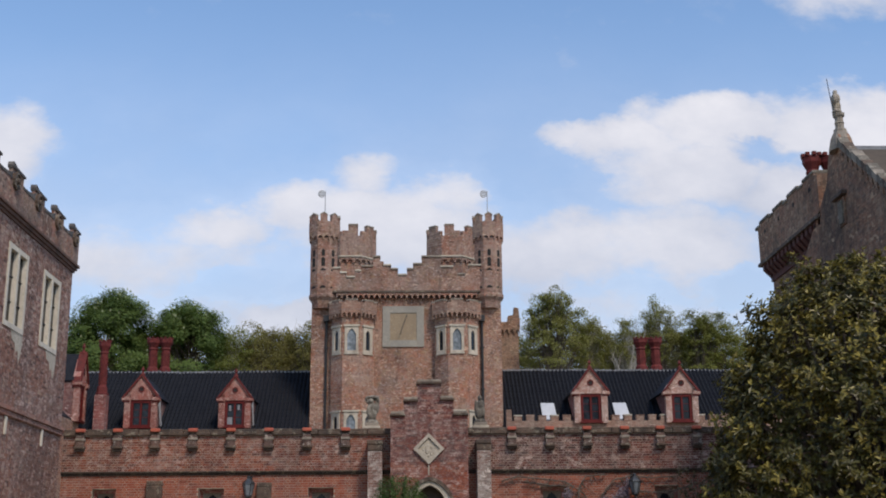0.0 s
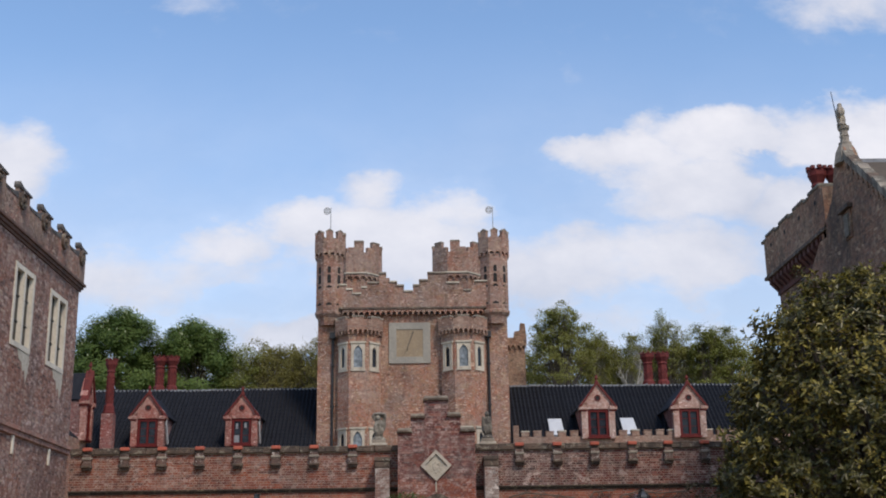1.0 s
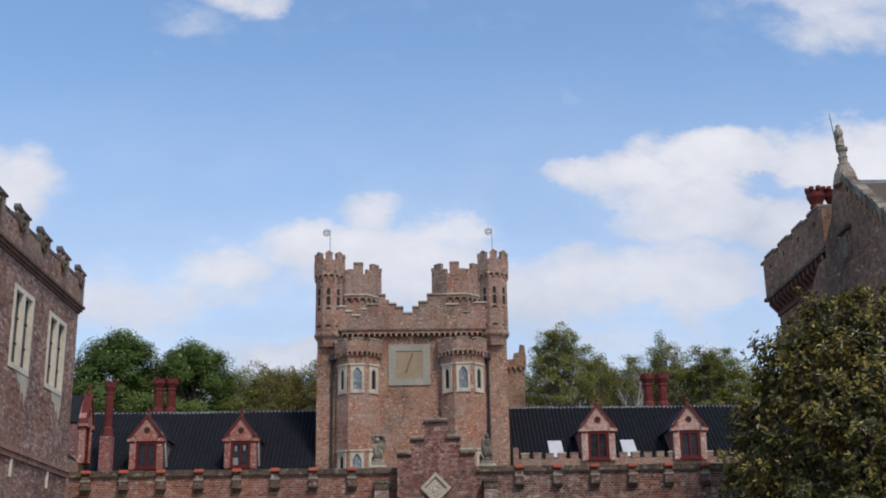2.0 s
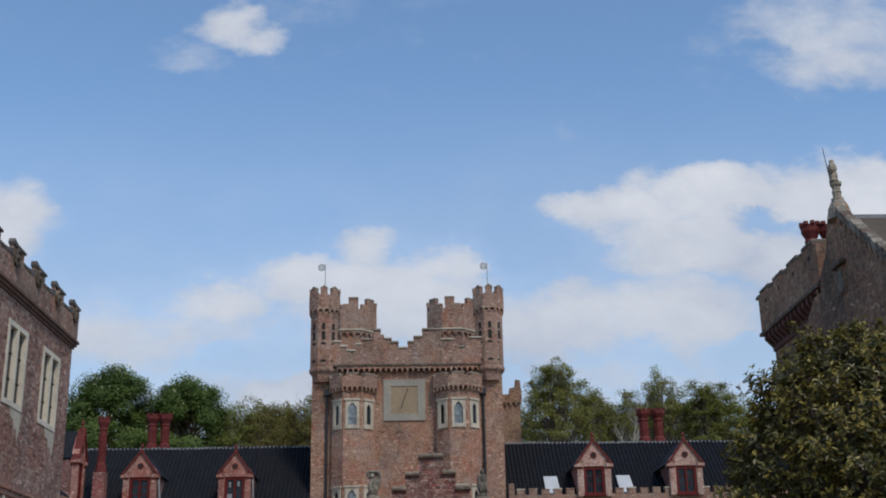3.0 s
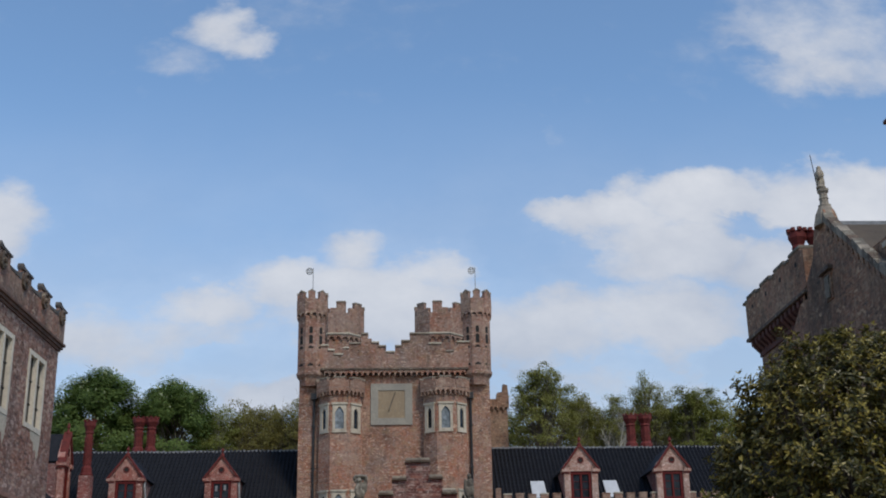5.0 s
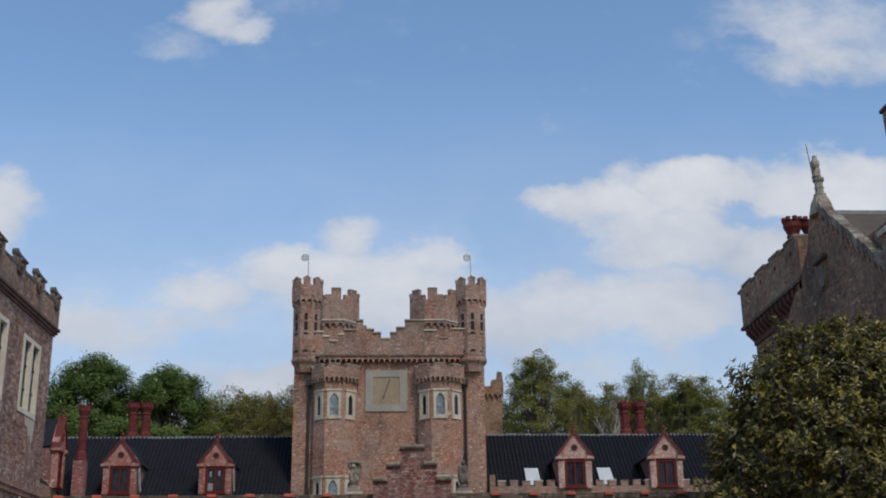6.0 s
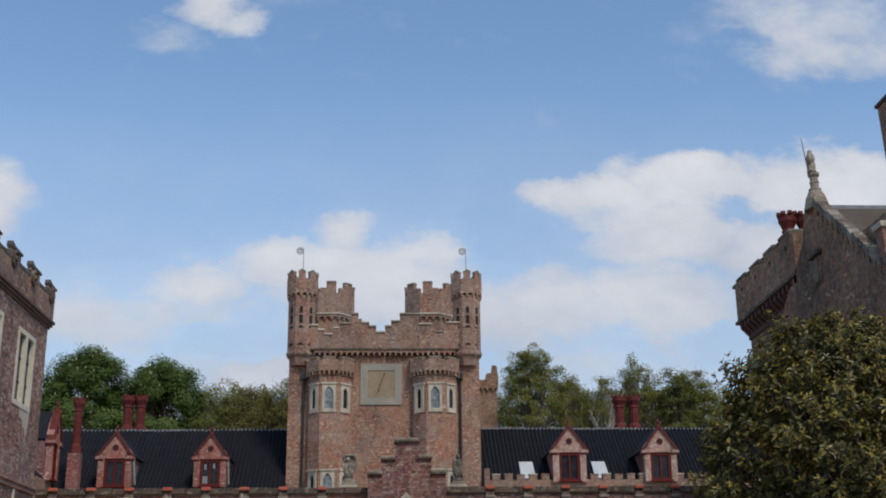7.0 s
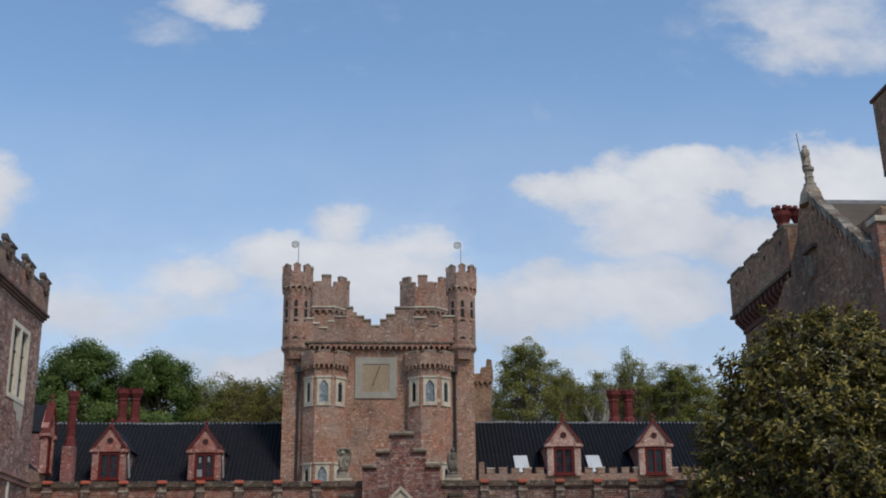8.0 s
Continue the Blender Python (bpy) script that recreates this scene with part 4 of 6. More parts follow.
for x0, x1, z, m in ((3.3, 4.15, 17.2, STONE), (2.72, 3.13, 16.7, STONE_GREY), (1.78, 2.48, 17.12, STONE), (0.76, 1.8, 17.68, STONE_GREY), (0.3, 0.8, 17.27, STONE_GREY), (-0.03, 0.33, 16.99, STONE_GREY),
                    (-0.5, -0.03, 16.67, STONE), (-0.9, -0.5, 16.99, STONE_GREY), (-1.3, -0.87, 17.2, STONE), (-1.86, -1.46, 17.68, STONE_GREY), (-2.48, -1.83, 17.15, STONE_GREY),
                    (-2.82, -2.48, 16.9, STONE), (-3.3, -2.8, 16.55, STONE), (-3.62, -3.28, 16.8, STONE_PALE), (-4.0, -3.58, 17.05, STONE)):
    part("coping", worn_box(x0, x1, GY - 0.35, GY + 0.3, z, z + 0.09), m, gate)
bm = bmesh.new()
slab(bm, (-3.8, GY), (3.75, GY), scallops(7.55, 15.72, 15.42, 26, 0.76), 0.001, 0.3)
part("corbel_table", bm, BRICK_TOWER, gate)
part("string_course", worn_box(-4.0, 3.9, GY - 0.36, GY - 0.001, 15.72, 15.82), COPING, gate)
part("roof_deck", new_box(-5.0, 5.0, GY + 0.3, 70, 15.5, 15.7), LEAD, gate)

# corner turrets
for cx in (-4.52, 4.42):
    tur = part("turret", bmesh.new(), BRICK_TURRET, gate)
    cy, n, t0 = GY + 0.25, 8, math.pi / 8
    bm = bmesh.new()
    lathe(bm, cx, cy, [(0.6, 14.9), (0.68, 15.3), (0.83, 15.48), (0.83, 15.6), (0.78, 15.66), (0.78, 18.75)], n, t0)
    part("shaft", bm, BRICK_TURRET, tur)
    ring = ring_outline(cx, cy, 0.86, n, t0)
    for k in range(n):
        p, q = ring[k], ring[(k + 1) % n]
        L = span(p, q)
        bm, bt = bmesh.new(), bmesh.new()
        slab(bm, q, p, [(0, 18.98), (L, 18.98), (L, 19.62), (L * 0.78, 19.62), (L * 0.78, 20.0), (L * 0.5, 20.12), (L * 0.22, 20.0), (L * 0.22, 19.62), (0, 19.62)], 0.16, -0.03)
        slab(bt, q, p, scallops(L, 18.98, 18.64, 2, 0.76), 0.13, -0.02)
        part("crown", bm, BRICK_TURRET, tur)
        bm = bmesh.new()
        slab(bm, q, p, [(L * 0.19, 19.98), (L * 0.5, 20.1), (L * 0.81, 19.98), (L * 0.81, 20.04), (L * 0.5, 20.17), (L * 0.19, 20.04)], 0.18, -0.05)
        part("merlon_cap", bm, STONE_GREY, tur)
        part("corbel_table", bt, BRICK_TURRET, tur)
    part("crown_floor", (lambda b: (lathe(b, cx, cy, [(0.8, 18.9), (0.8, 19.2)], n, t0), b)[1])(bmesh.new()), LEAD, tur)
    for k in range(n):
        p, q = ring[k], ring[(k + 1) % n]
        mx, my = (p[0] + q[0]) / 2, (p[1] + q[1]) / 2
        d = Vector((mx - cx, my - cy)).normalized()
        if d.y > 0.2:
            continue
        o = 0.78 * math.cos(math.pi / 8)
        side = Vector((-d.y, d.x))
        e0, e1 = (cx + d.x * o - side.x * 0.3, cy + d.y * o - side.y * 0.3), (cx + d.x * o + side.x * 0.3, cy + d.y * o + side.y * 0.3)
        e0, e1 = (e0, e1) if (e1[1] - e0[1]) * d.x - (e1[0] - e0[0]) * d.y > 0 else (e1, e0)
        for z0, z1, w in ((17.15, 17.65, 0.1), (17.72, 18.1, 0.09), (16.9, 17.05, 0.14), (15.95, 16.1, 0.16)):
            bm = bmesh.new()
            slab(bm, e0, e1, [(0.3 - w, z0), (0.3 + w, z0), (0.3 + w, z1 - w * 0.6), (0.3, z1), (0.3 - w, z1 - w * 0.6)], -0.02, 0.012)
            # no hole is cut: the loop's inner shade is a thin black plate
            part("loop", bm, DARK_VOID, tur)
    bm = bmesh.new()
    limb(bm, (cx, cy, 19.2), (cx, cy, 21.62), 0.025, 0.018)
    vane = thing("weather_vane", (cx, cy, 19.2), "pierced metal banner vane on a thin rod", "weather vane", "vanes on the turrets")
    part("rod", bm, GILT_GREY, vane)
    bm = bmesh.new()
    rim = ring_outline(0, 0, 0.2, 14)
    hole = ring_outline(0, 0, 0.155, 14)
    for k in range(14):
        j = (k + 1) % 14
        slab(bm, (cx - 0.2, cy), (cx + 1, cy), [(rim[k][0], 21.43 + rim[k][1] * 1.05), (rim[j][0], 21.43 + rim[j][1] * 1.05), (hole[j][0], 21.43 + hole[j][1] * 1.05), (hole[k][0], 21.43 + hole[k][1] * 1.05)], -0.01, 0.01)
    for a in (-0.11, -0.04, 0.04, 0.11):
        slab(bm, (cx - 0.2, cy), (cx + 1, cy), [(a - 0.018, 21.3), (a + 0.018, 21.3), (a + 0.018, 21.57), (a - 0.018, 21.57)], -0.008, 0.008)
    for z in (21.36, 21.5):
        slab(bm, (cx - 0.2, cy), (cx + 1, cy), [(-0.16, z - 0.02), (0.16, z - 0.02), (0.16, z + 0.02), (-0.16, z + 0.02)], -0.006, 0.006)
    part("banner", bm, GILT_GREY, vane)

# the two taller turrets of the far front
for cx, sgn in ((-3.22, 1), (2.53, -1)):
    tall = part("far_turret", bmesh.new(), BRICK_TURRET, gate)
    cy, n, t0, r = 66.2, 8, math.pi / 8, 1.52
    bm = bmesh.new()
    lathe(bm, cx, cy, [(r - 0.1, 15.5), (r - 0.1, 18.4)], n, t0)
    part("shaft", bm, BRICK_TOWER, tall)
    ring = ring_outline(cx, cy, r, n, t0)
    for k in range(n):
        p, q = ring[k], ring[(k + 1) % n]
        L = span(p, q)
        bm, bt = bmesh.new(), bmesh.new()
        mid = (p[0] + q[0]) / 2 - cx
        turn = (sgn > 0) != (abs(mid) > 0.3 and mid * sgn < 0)
        # stepped merlons, as they run from left to right seen from the court
        steps = [(0.0, 19.76), (0.15, 20.38), (0.62, 20.06), (0.92, 19.76), (1.0, 19.76)]
        walls = [(0, 18.5), (L, 18.5)]
        for (f0, h0), (f1, _) in zip(steps, steps[1:]):
            walls += [(L * (1 - f0), h0), (L * (1 - f1), h0)]
        if turn:
            walls = [(L - u, h) for u, h in walls][::-1]
        slab(bm, q, p, walls, 0.2, 0.0)
        slab(bt, q, p, scallops(L, 18.5, 18.18, 3, 0.76), 0.17, -0.03)
        part("crown", bm, BRICK_TURRET, tall)
        bm = bmesh.new()
        f0, f1 = (0.38, 0.85) if not turn else (0.15, 0.62)
        slab(bm, q, p, [(L * f0 - 0.02, 20.38), (L * f1 + 0.02, 20.38), (L * f1 - 0.02, 20.46), (L * f0 + 0.02, 20.46)], 0.22, -0.03)
        part("merlon_cap", bm, STONE_GREY, tall)
        part("corbel_table", bt, BRICK_TURRET, tall)
    part("ledge", (lambda b: (lathe(b, cx, cy, [(r + 0.02, 18.46), (r + 0.09, 18.5), (r + 0.09, 18.56), (r + 0.01, 18.6)], n, t0), b)[1])(bmesh.new()), STONE, tall)
    part("crown_floor", (lambda b: (lathe(b, cx, cy, [(r - 0.06, 18.5), (r - 0.06, 18.8)], n, t0), b)[1])(bmesh.new()), LEAD, tall)

# canted bays with windows
for b in BAYS:
    bay = part("bay", bmesh.new(), BRICK_TOWER, gate)
    yf, ys = GY - 1.0, GY - 0.32
    pts = [(b[0], GY + 0.02), (b[0], ys), (b[1], yf), (b[2], yf), (b[3], ys), (b[3], GY + 0.02)]
    faces = list(zip(pts, pts[1:]))
    for k, (p, q) in enumerate(faces):
        bm = bmesh.new()
        L = span(p, q)
        holes = [] if k in (0, 4) else [(L / 2 - (0.36 if k == 2 else 0.33), L / 2 + (0.36 if k == 2 else 0.33), z0, z1) for z0, z1 in ((12.33, 13.74), (7.85, 9.25))]
        holed(bm, p, q, 0, 14.45, -0.3, 0.0, holes)
        part("bay_wall", bm, BRICK_TOWER, bay)
    for k, (p, q) in enumerate(faces):
        if k in (0, 4):
            continue
        L = span(p, q)
        half = 0.36 if k == 2 else 0.33
        for z0, z1 in ((12.33, 13.74), (7.85, 9.25)):
            mullioned_window("window", p, q, L / 2 - half, L / 2 + half, z0, z1, bay, BAY_STONE, 1, 0.13 if k == 2 else 0.18, True, GLASS_PALE if k == 2 else GLASS, 0.05, 0.08 if k == 2 else 0.05)
            bm = bmesh.new()
            slab(bm, p, q, [(L / 2 - half - 0.06, z1), (L / 2 + half + 0.06, z1), (L / 2 + half + 0.06, z1 + 0.09), (L / 2 - half - 0.06, z1 + 0.09)], 0.0, 0.1)
            part("dripstone", bm, STONE, bay)
            bm = bmesh.new()
            slab(bm, p, q, [(L / 2 - half - 0.03, z0 - 0.06), (L / 2 + half + 0.03, z0 - 0.06), (L / 2 + half + 0.03, z0), (L / 2 - half - 0.03, z0)], 0.0, 0.06)
            part("window_sill", bm, STONE, bay)
    # one black block behind the bay windows, its colour giving the interior shade
    part("bay_dark_backing", new_box(b[1] - 0.1, b[2] + 0.1, GY - 0.55, GY - 0.1, 7.5, 14.2), DARK_VOID, bay)
    grow = 0.2
    mx = (b[0] + b[3]) / 2
    wide = [(mx + (x - mx) * 1.1, y - grow if y < GY else y) for x, y in pts]
    for p, q in zip(wide, wide[1:]):
        bm, bt = bmesh.new(), bmesh.new()
        L = span(p, q)
        cnt = max(2, round(L / 0.24))
        slab(bt, p, q, scallops(L, 14.6, 14.22, cnt, 0.78), -0.14, 0.03)
        slab(bm, p, q, [(0, 14.62), (L, 14.62), (L, 14.98), (L * 0.8, 14.98), (L * 0.8, 15.12), (L * 0.2, 15.12), (L * 0.2, 14.98), (0, 14.98)], -0.2, 0.03)
        part("bay_parapet", bm, BRICK_CRENEL, bay)
        bm = bmesh.new()
        slab(bm, p, q, [(L * 0.17, 15.12), (L * 0.83, 15.12), (L * 0.8, 15.18), (L * 0.2, 15.18)], -0.22, 0.06)
        part("bay_coping", bm, STONE_GREY, bay)
        part("bay_corbel_table", bt, BRICK_CRENEL, bay)
    bm = bmesh.new()
    top = [bm.verts.new((x, y, 14.7)) for x, y in wide]
    low = [bm.verts.new((x, y, 14.5)) for x, y in wide]
    bm.faces.new(top)
    bm.faces.new(low[::-1])
    for k in range(6):
        bm.faces.new((low[k], low[(k + 1) % 6], top[(k + 1) % 6], top[k]))
    part("bay_roof", bm, LEAD, bay)

# sundial
dial = thing("sundial", (-0.22, GY, 12.8), "large square painted sundial with a grey stone border", "sundial")
for s in ((-1.33, -0.93, 12.81, 15.02), (0.49, 0.89, 12.81, 15.02), (-0.93, 0.49, 12.81, 13.17), (-0.93, 0.49, 14.65, 15.02)):
    part("border", worn_box(s[0], s[1], GY - 0.07, GY, s[2], s[3], bevel=0.012), DIAL_FRAME, dial)
part("face", new_box(-0.93, 0.49, GY - 0.035, GY, 13.17, 14.65), DIAL_FACE, dial)
bm = bmesh.new()
limb(bm, (-0.02, GY - 0.04, 14.55), (-0.34, GY - 0.34, 13.62), 0.022, 0.018)
limb(bm, (-0.34, GY - 0.34, 13.62), (-0.36, GY - 0.03, 13.5), 0.015, 0.015)
part("gnomon", bm, IRON, dial)
for k in range(11):
    ang = math.radians(-165 + k * 15)
    x, z = -0.02 + 0.95 * math.cos(ang), 14.5 + 0.95 * math.sin(ang)
    if -0.88 < x < 0.44 and 13.22 < z < 14.6:
        part("hour_mark", new_box(x - 0.02, x + 0.02, GY - 0.042, GY - 0.03, z - 0.035, z + 0.035), STONE_GREY, dial)

# rain pipes
for x in (-4.31, 3.98):
    pipe = thing("rain_pipe", (x, GY - 0.1, 0), "black iron rain pipe with a square hopper head", "drainpipe", "rain pipes on the gatehouse")
    bm = bmesh.new()
    limb(bm, (x, GY - 0.1, 0), (x, GY - 0.1, 14.2), 0.07, 0.07, 8)
    part("pipe", bm, IRON, pipe)
    part("hopper", worn_box(x - 0.16, x + 0.16, GY - 0.28, GY - 0.001, 14.15, 14.5, bevel=0.03), IRON, pipe)
    for z in (5.0, 8.0, 10.5, 12.7):
        part("clip", worn_box(x - 0.1, x + 0.1, GY - 0.19, GY - 0.001, z, z + 0.08, bevel=0.01), IRON, pipe)

# small turret beyond the right shoulder
side = thing("rear_turret", (5.9, 66.5, 0), "small brick turret with a broken battlement", "turret")
part("shaft", new_box(5.2, 6.33, 66, 67.2, 0, 14.55), BRICK_EAST, side)
bm = bmesh.new()
slab(bm, (5.2, 66), (6.4, 66), scallops(1.2, 14.62, 14.3, 4), 0.0, 0.12)
part("corbel_table", bm, BRICK_EAST, side)
bm = bmesh.new()
slab(bm, (5.15, 65.9), (6.42, 65.9), [(0, 14.6), (1.27, 14.6), (1.27, 15.0), (1.2, 15.75), (0.95, 15.8), (0.9, 15.35), (0.6, 15.3), (0.55, 14.95), (0, 14.95)], -0.5, 0.0)
part("battlement", bm, BRICK_EAST, side)

# ---- north range: roofs either side of the gatehouse ----
EAVE_Y, EAVE_Z, RIDGE_Y, RIDGE_Z = 61.1, 8.1, 66.0, 12.12


def pantiles(bm, x0, x1, rows=19, pitch=0.215):
    """A pantiled slope: rolls along the fall, each course lapping the next, no two courses quite true."""
    rng = random.Random(int(x0 * 10))
    cols = int((x1 - x0) / pitch)
    dy, dz = RIDGE_Y - EAVE_Y, RIDGE_Z - EAVE_Z
    up = Vector((0, -dz, dy)).normalized()
    sag = [0.03 * math.sin(c * 0.045 + x0) + 0.012 * math.sin(c * 0.21) for c in range(cols * 4 + 1)]
    for r in range(rows):
        lines = []
        slip = rng.uniform(-0.003, 0.003)
        for f, lift in ((r / rows + slip, 0.026), ((r + 1.03) / rows, 0.008)):
            base = Vector((0, EAVE_Y + dy * f, EAVE_Z + dz * f))
            line = []
            for c in range(cols * 4 + 1):
                x = x0 + c * (x1 - x0) / (cols * 4)
                h = lift + (0.0, 0.03, 0.11, 0.07)[c % 4] + sag[c] * f
                line.append(bm.verts.new(base + Vector((x, 0, 0)) + up * h))
            lines.append(line)
        for k in range(len(lines[0]) - 1):
            bm.faces.new((lines[0][k], lines[0][k + 1], lines[1][k + 1], lines[1][k]))
        low = [bm.verts.new(v.co - up * 0.03) for v in lines[0]]
        for k in range(len(low) - 1):
            bm.faces.new((low[k], low[k + 1], lines[0][k + 1], lines[0][k]))


for label, x0, x1 in (("low range with a black pantiled roof", -24.0, -5.14), ("low range with a black pantiled roof and brick battlement", 5.05, 24.0)):
    rng_ob = thing("north_range", ((x0 + x1) / 2, 65, 0), label, "building", "ranges beside the gatehouse")
    part("front_wall", new_box(x0, x1, EAVE_Y + 0.05, EAVE_Y + 0.5, 0, EAVE_Z + 0.3), BRICK_TOWER, rng_ob)
    part("back_wall", new_box(x0, x1, 70.4, 70.8, 0, EAVE_Z), BRICK_TOWER, rng_ob)
    bm = bmesh.new()
    pantiles(bm, x0, x1)
    tagged(part("roof", bm, ROOF_TILE, rng_ob, "black glazed pantiles"), kind="stuff")
    bm = bmesh.new()
    slab(bm, (x1, 0), (x1, 1), [(RIDGE_Y - 0.1, RIDGE_Z - 0.05), (70.9, EAVE_Z), (70.9, EAVE_Z - 0.1), (RIDGE_Y - 0.2, RIDGE_Z - 0.2), (EAVE_Y + 0.1, EAVE_Z - 0.1), (EAVE_Y + 0.1, EAVE_Z - 0.05), (RIDGE_Y - 0.1, RIDGE_Z - 0.1)], 0.0, -(x1 - x0))
    part("roof_deck", bm, ROOF_TILE, rng_ob)
    x = x0
    while x < x1 - 0.05:
        w = min(0.34, x1 - x)
        bm = bmesh.new()
        h = 0.012 * math.sin(x * 2.1) + 0.008 * math.sin(x * 7) + 0.03 * math.sin(x * 0.21 + 1)
        slab(bm, (x + 0.01, RIDGE_Y), (x1 + 1, RIDGE_Y), [(0, RIDGE_Z - 0.02 + h), (w - 0.02, RIDGE_Z - 0.02 + h), (w - 0.02, RIDGE_Z + 0.105 + h), (w - 0.08, RIDGE_Z + 0.105 + h), (w - 0.1, RIDGE_Z + 0.075 + h), (0, RIDGE_Z + 0.065 + h)], -0.12, 0.12)
        part("ridge_tile", bm, RIDGE, rng_ob)
        x += w
# battlement before the right-hand roof
cren = thing("battlement", (10, 60.1, 0), "low pale brick battlement in front of the roof", "battlement")
part("wall", new_box(5.03, 24, 60.0, 60.35, 0, 8.62), BRICK_CRENEL, cren)
part("step", worn_box(5.03, 5.3, 59.98, 60.37, 8.62, 9.2), BRICK_CRENEL, cren)
for k in range(28):
    x = 5.42 + k * 0.625
    if min(abs(x + 0.2 - 9.35), abs(x + 0.2 - 14.02)) < 0.8:
        continue
    part("merlon", worn_box(x, x + 0.4, 59.99, 60.36, 8.62, 8.86), BRICK_CRENEL, cren)
    part("coping", worn_box(x - 0.02, x + 0.42, 59.96, 60.39, 8.86, 8.92 + 0.02 * math.sin(k * 2.3)), BRICK_CRENEL if k % 3 else STONE, cren)
# skylights
for x in (7.1, 10.97):
    sk = thing("roof_light", (x + 0.37, 61.7, 9.2), "closed roof light with a white blind", "skylight", "roof lights")
    bm = bmesh.new()
    d = Vector((0, RIDGE_Y - EAVE_Y, RIDGE_Z - EAVE_Z)).normalized()
    nn = Vector((0, -d.z, d.y))
    base = Vector((x, EAVE_Y, EAVE_Z)) + d * 1.0 + nn * 0.12
    q = [base, base + Vector((0.76, 0, 0)), base + Vector((0.74, 0, 0)) + d * 1.6, base + Vector((0.02, 0, 0)) + d * 1.6]
    vs = [bm.verts.new(p) for p in q] + [bm.verts.new(p + nn * 0.1) for p in q]
    for f in ((0, 3, 2, 1), (4, 5, 6, 7), (0, 1, 5, 4), (1, 2, 6, 5), (2, 3, 7, 6), (3, 0, 4, 7)):
        bm.faces.new([vs[k] for k in f])
    part("blind", bm, SKYLIGHT, sk)


# dormers
def dormer(brick):
    """A gabled brick dormer whose face looks along -y; its foot is at z = 0."""
    ob = thing("dormer", (0, 0, 0), "gabled red brick dormer with a red-painted casement", "dormer", "dormers on the roof")
    bm = bmesh.new()
    for s in (-1, 1):
        box(bm, min(s * 0.55, s * 0.85), max(s * 0.55, s * 0.85), 0, 0.35, 0, 1.85)
    slab(bm, (0, 0), (1, 0), [(-0.55, 1.52), (0.55, 1.52), (0.85, 1.85), (0, 2.85), (-0.85, 1.85), (-0.55, 1.6)], -0.35, 0.0)
    part("wall", bm, brick, ob, local=True)
    for s in (-1, 1):
        part("shoulder", worn_box(*sorted((s * 0.6, s * 1.0)), -0.1, 0.36, 1.48, 1.64), brick, ob, local=True)
        part("shoulder_roll", worn_box(*sorted((s * 0.58, s * 0.94)), -0.06, 0.36, 1.4, 1.48), TERRACOTTA, ob, "dark red moulded brick", local=True)
        for k in range(7):
            w = 0.3 if k % 2 else 0.23
            part("quoin", worn_box(*sorted((s * 0.87, s * (0.87 - w))), -0.018, 0.1, 0.04 + k * 0.195, 0.215 + k * 0.195, bevel=0.012), brick, ob, local=True)
        bm = bmesh.new()
        slab(bm, (0, 0), (1, 0), [(s * 1.02, 1.6), (s * 0.9, 1.6), (0, 2.79), (0, 2.95)] if s > 0 else [(-0.9, 1.6), (-1.02, 1.6), (0, 2.95), (0, 2.79)], -0.3, 0.1)
        part("gable_coping", bm, TERRACOTTA, ob, "dark red tile coping", local=True)
        bm = bmesh.new()
        slab(bm, (s * 0.8, 0.3), (s * 0.8, 3), [(0, 0.0), (0.1, 0.0), (2.3, 1.7), (2.3, 1.8), (0, 1.8)], -0.05, 0.05)
        part("cheek", bm, BRICK_PORCH, ob, "dark brick cheek", local=True)
        bm = bmesh.new()
        slab(bm, (0, 0.3), (1, 0.3), [(s * 0.98, 1.66), (s * 0.9, 1.6), (0, 2.72), (0, 2.86)], -3.4, 0.0)
        part("dormer_roof", bm, ROOF_TILE, ob, local=True)
    bm = bmesh.new()
    lathe(bm, 0, 0.1, [(0.13, 2.85), (0.1, 2.95), (0.055, 3.0), (0.05, 3.08), (0.1, 3.12), (0.08, 3.18), (0.02, 3.32)], 8)
    part("finial", bm, TERRACOTTA, ob, local=True)
    bm = bmesh.new()
    lathe(bm, 0, 0, [(0.17, 0), (0.17, 0.03), (0.11, 0.03), (0.11, 0.012)], 16)
    for v in bm.verts:
        v.co = Vector((v.co.x, -v.co.z, 2.08 + v.co.y))
    part("roundel", bm, TERRACOTTA, ob, local=True)
    bm = bmesh.new()
    lathe(bm, 0, 0, [(0.11, 0.0), (0.11, 0.014), (0.01, 0.014)], 16)
    for v in bm.verts:
        v.co = Vector((v.co.x, -v.co.z, 2.08 + v.co.y))
    # black disc on the wall face, painting the shade of a hollow roundel
    part("roundel_dark_disc", bm, DARK_VOID, ob, local=True)
    win = part("window", bmesh.new(), RED_PAINT, ob, local=True)
    for s in ((-0.55, -0.4, 0.08, 1.52), (0.4, 0.55, 0.08, 1.52), (-0.05, 0.05, 0.2, 1.36), (-0.4, 0.4, 0.08, 0.2), (-0.4, 0.4, 1.36, 1.52)):
        part("window_frame", worn_box(s[0], s[1], 0.06, 0.2, s[2], s[3], bevel=0.01), RED_PAINT, win, local=True)
    part("sill", worn_box(-0.6, 0.6, -0.06, 0.25, 0.0, 0.08, bevel=0.01), RED_PAINT, ob, local=True)
    for a, b in ((-0.4, -0.05), (0.05, 0.4)):
        part("pane", new_box(a, b, 0.15, 0.16, 0.2, 1.36), GLASS, win, local=True)
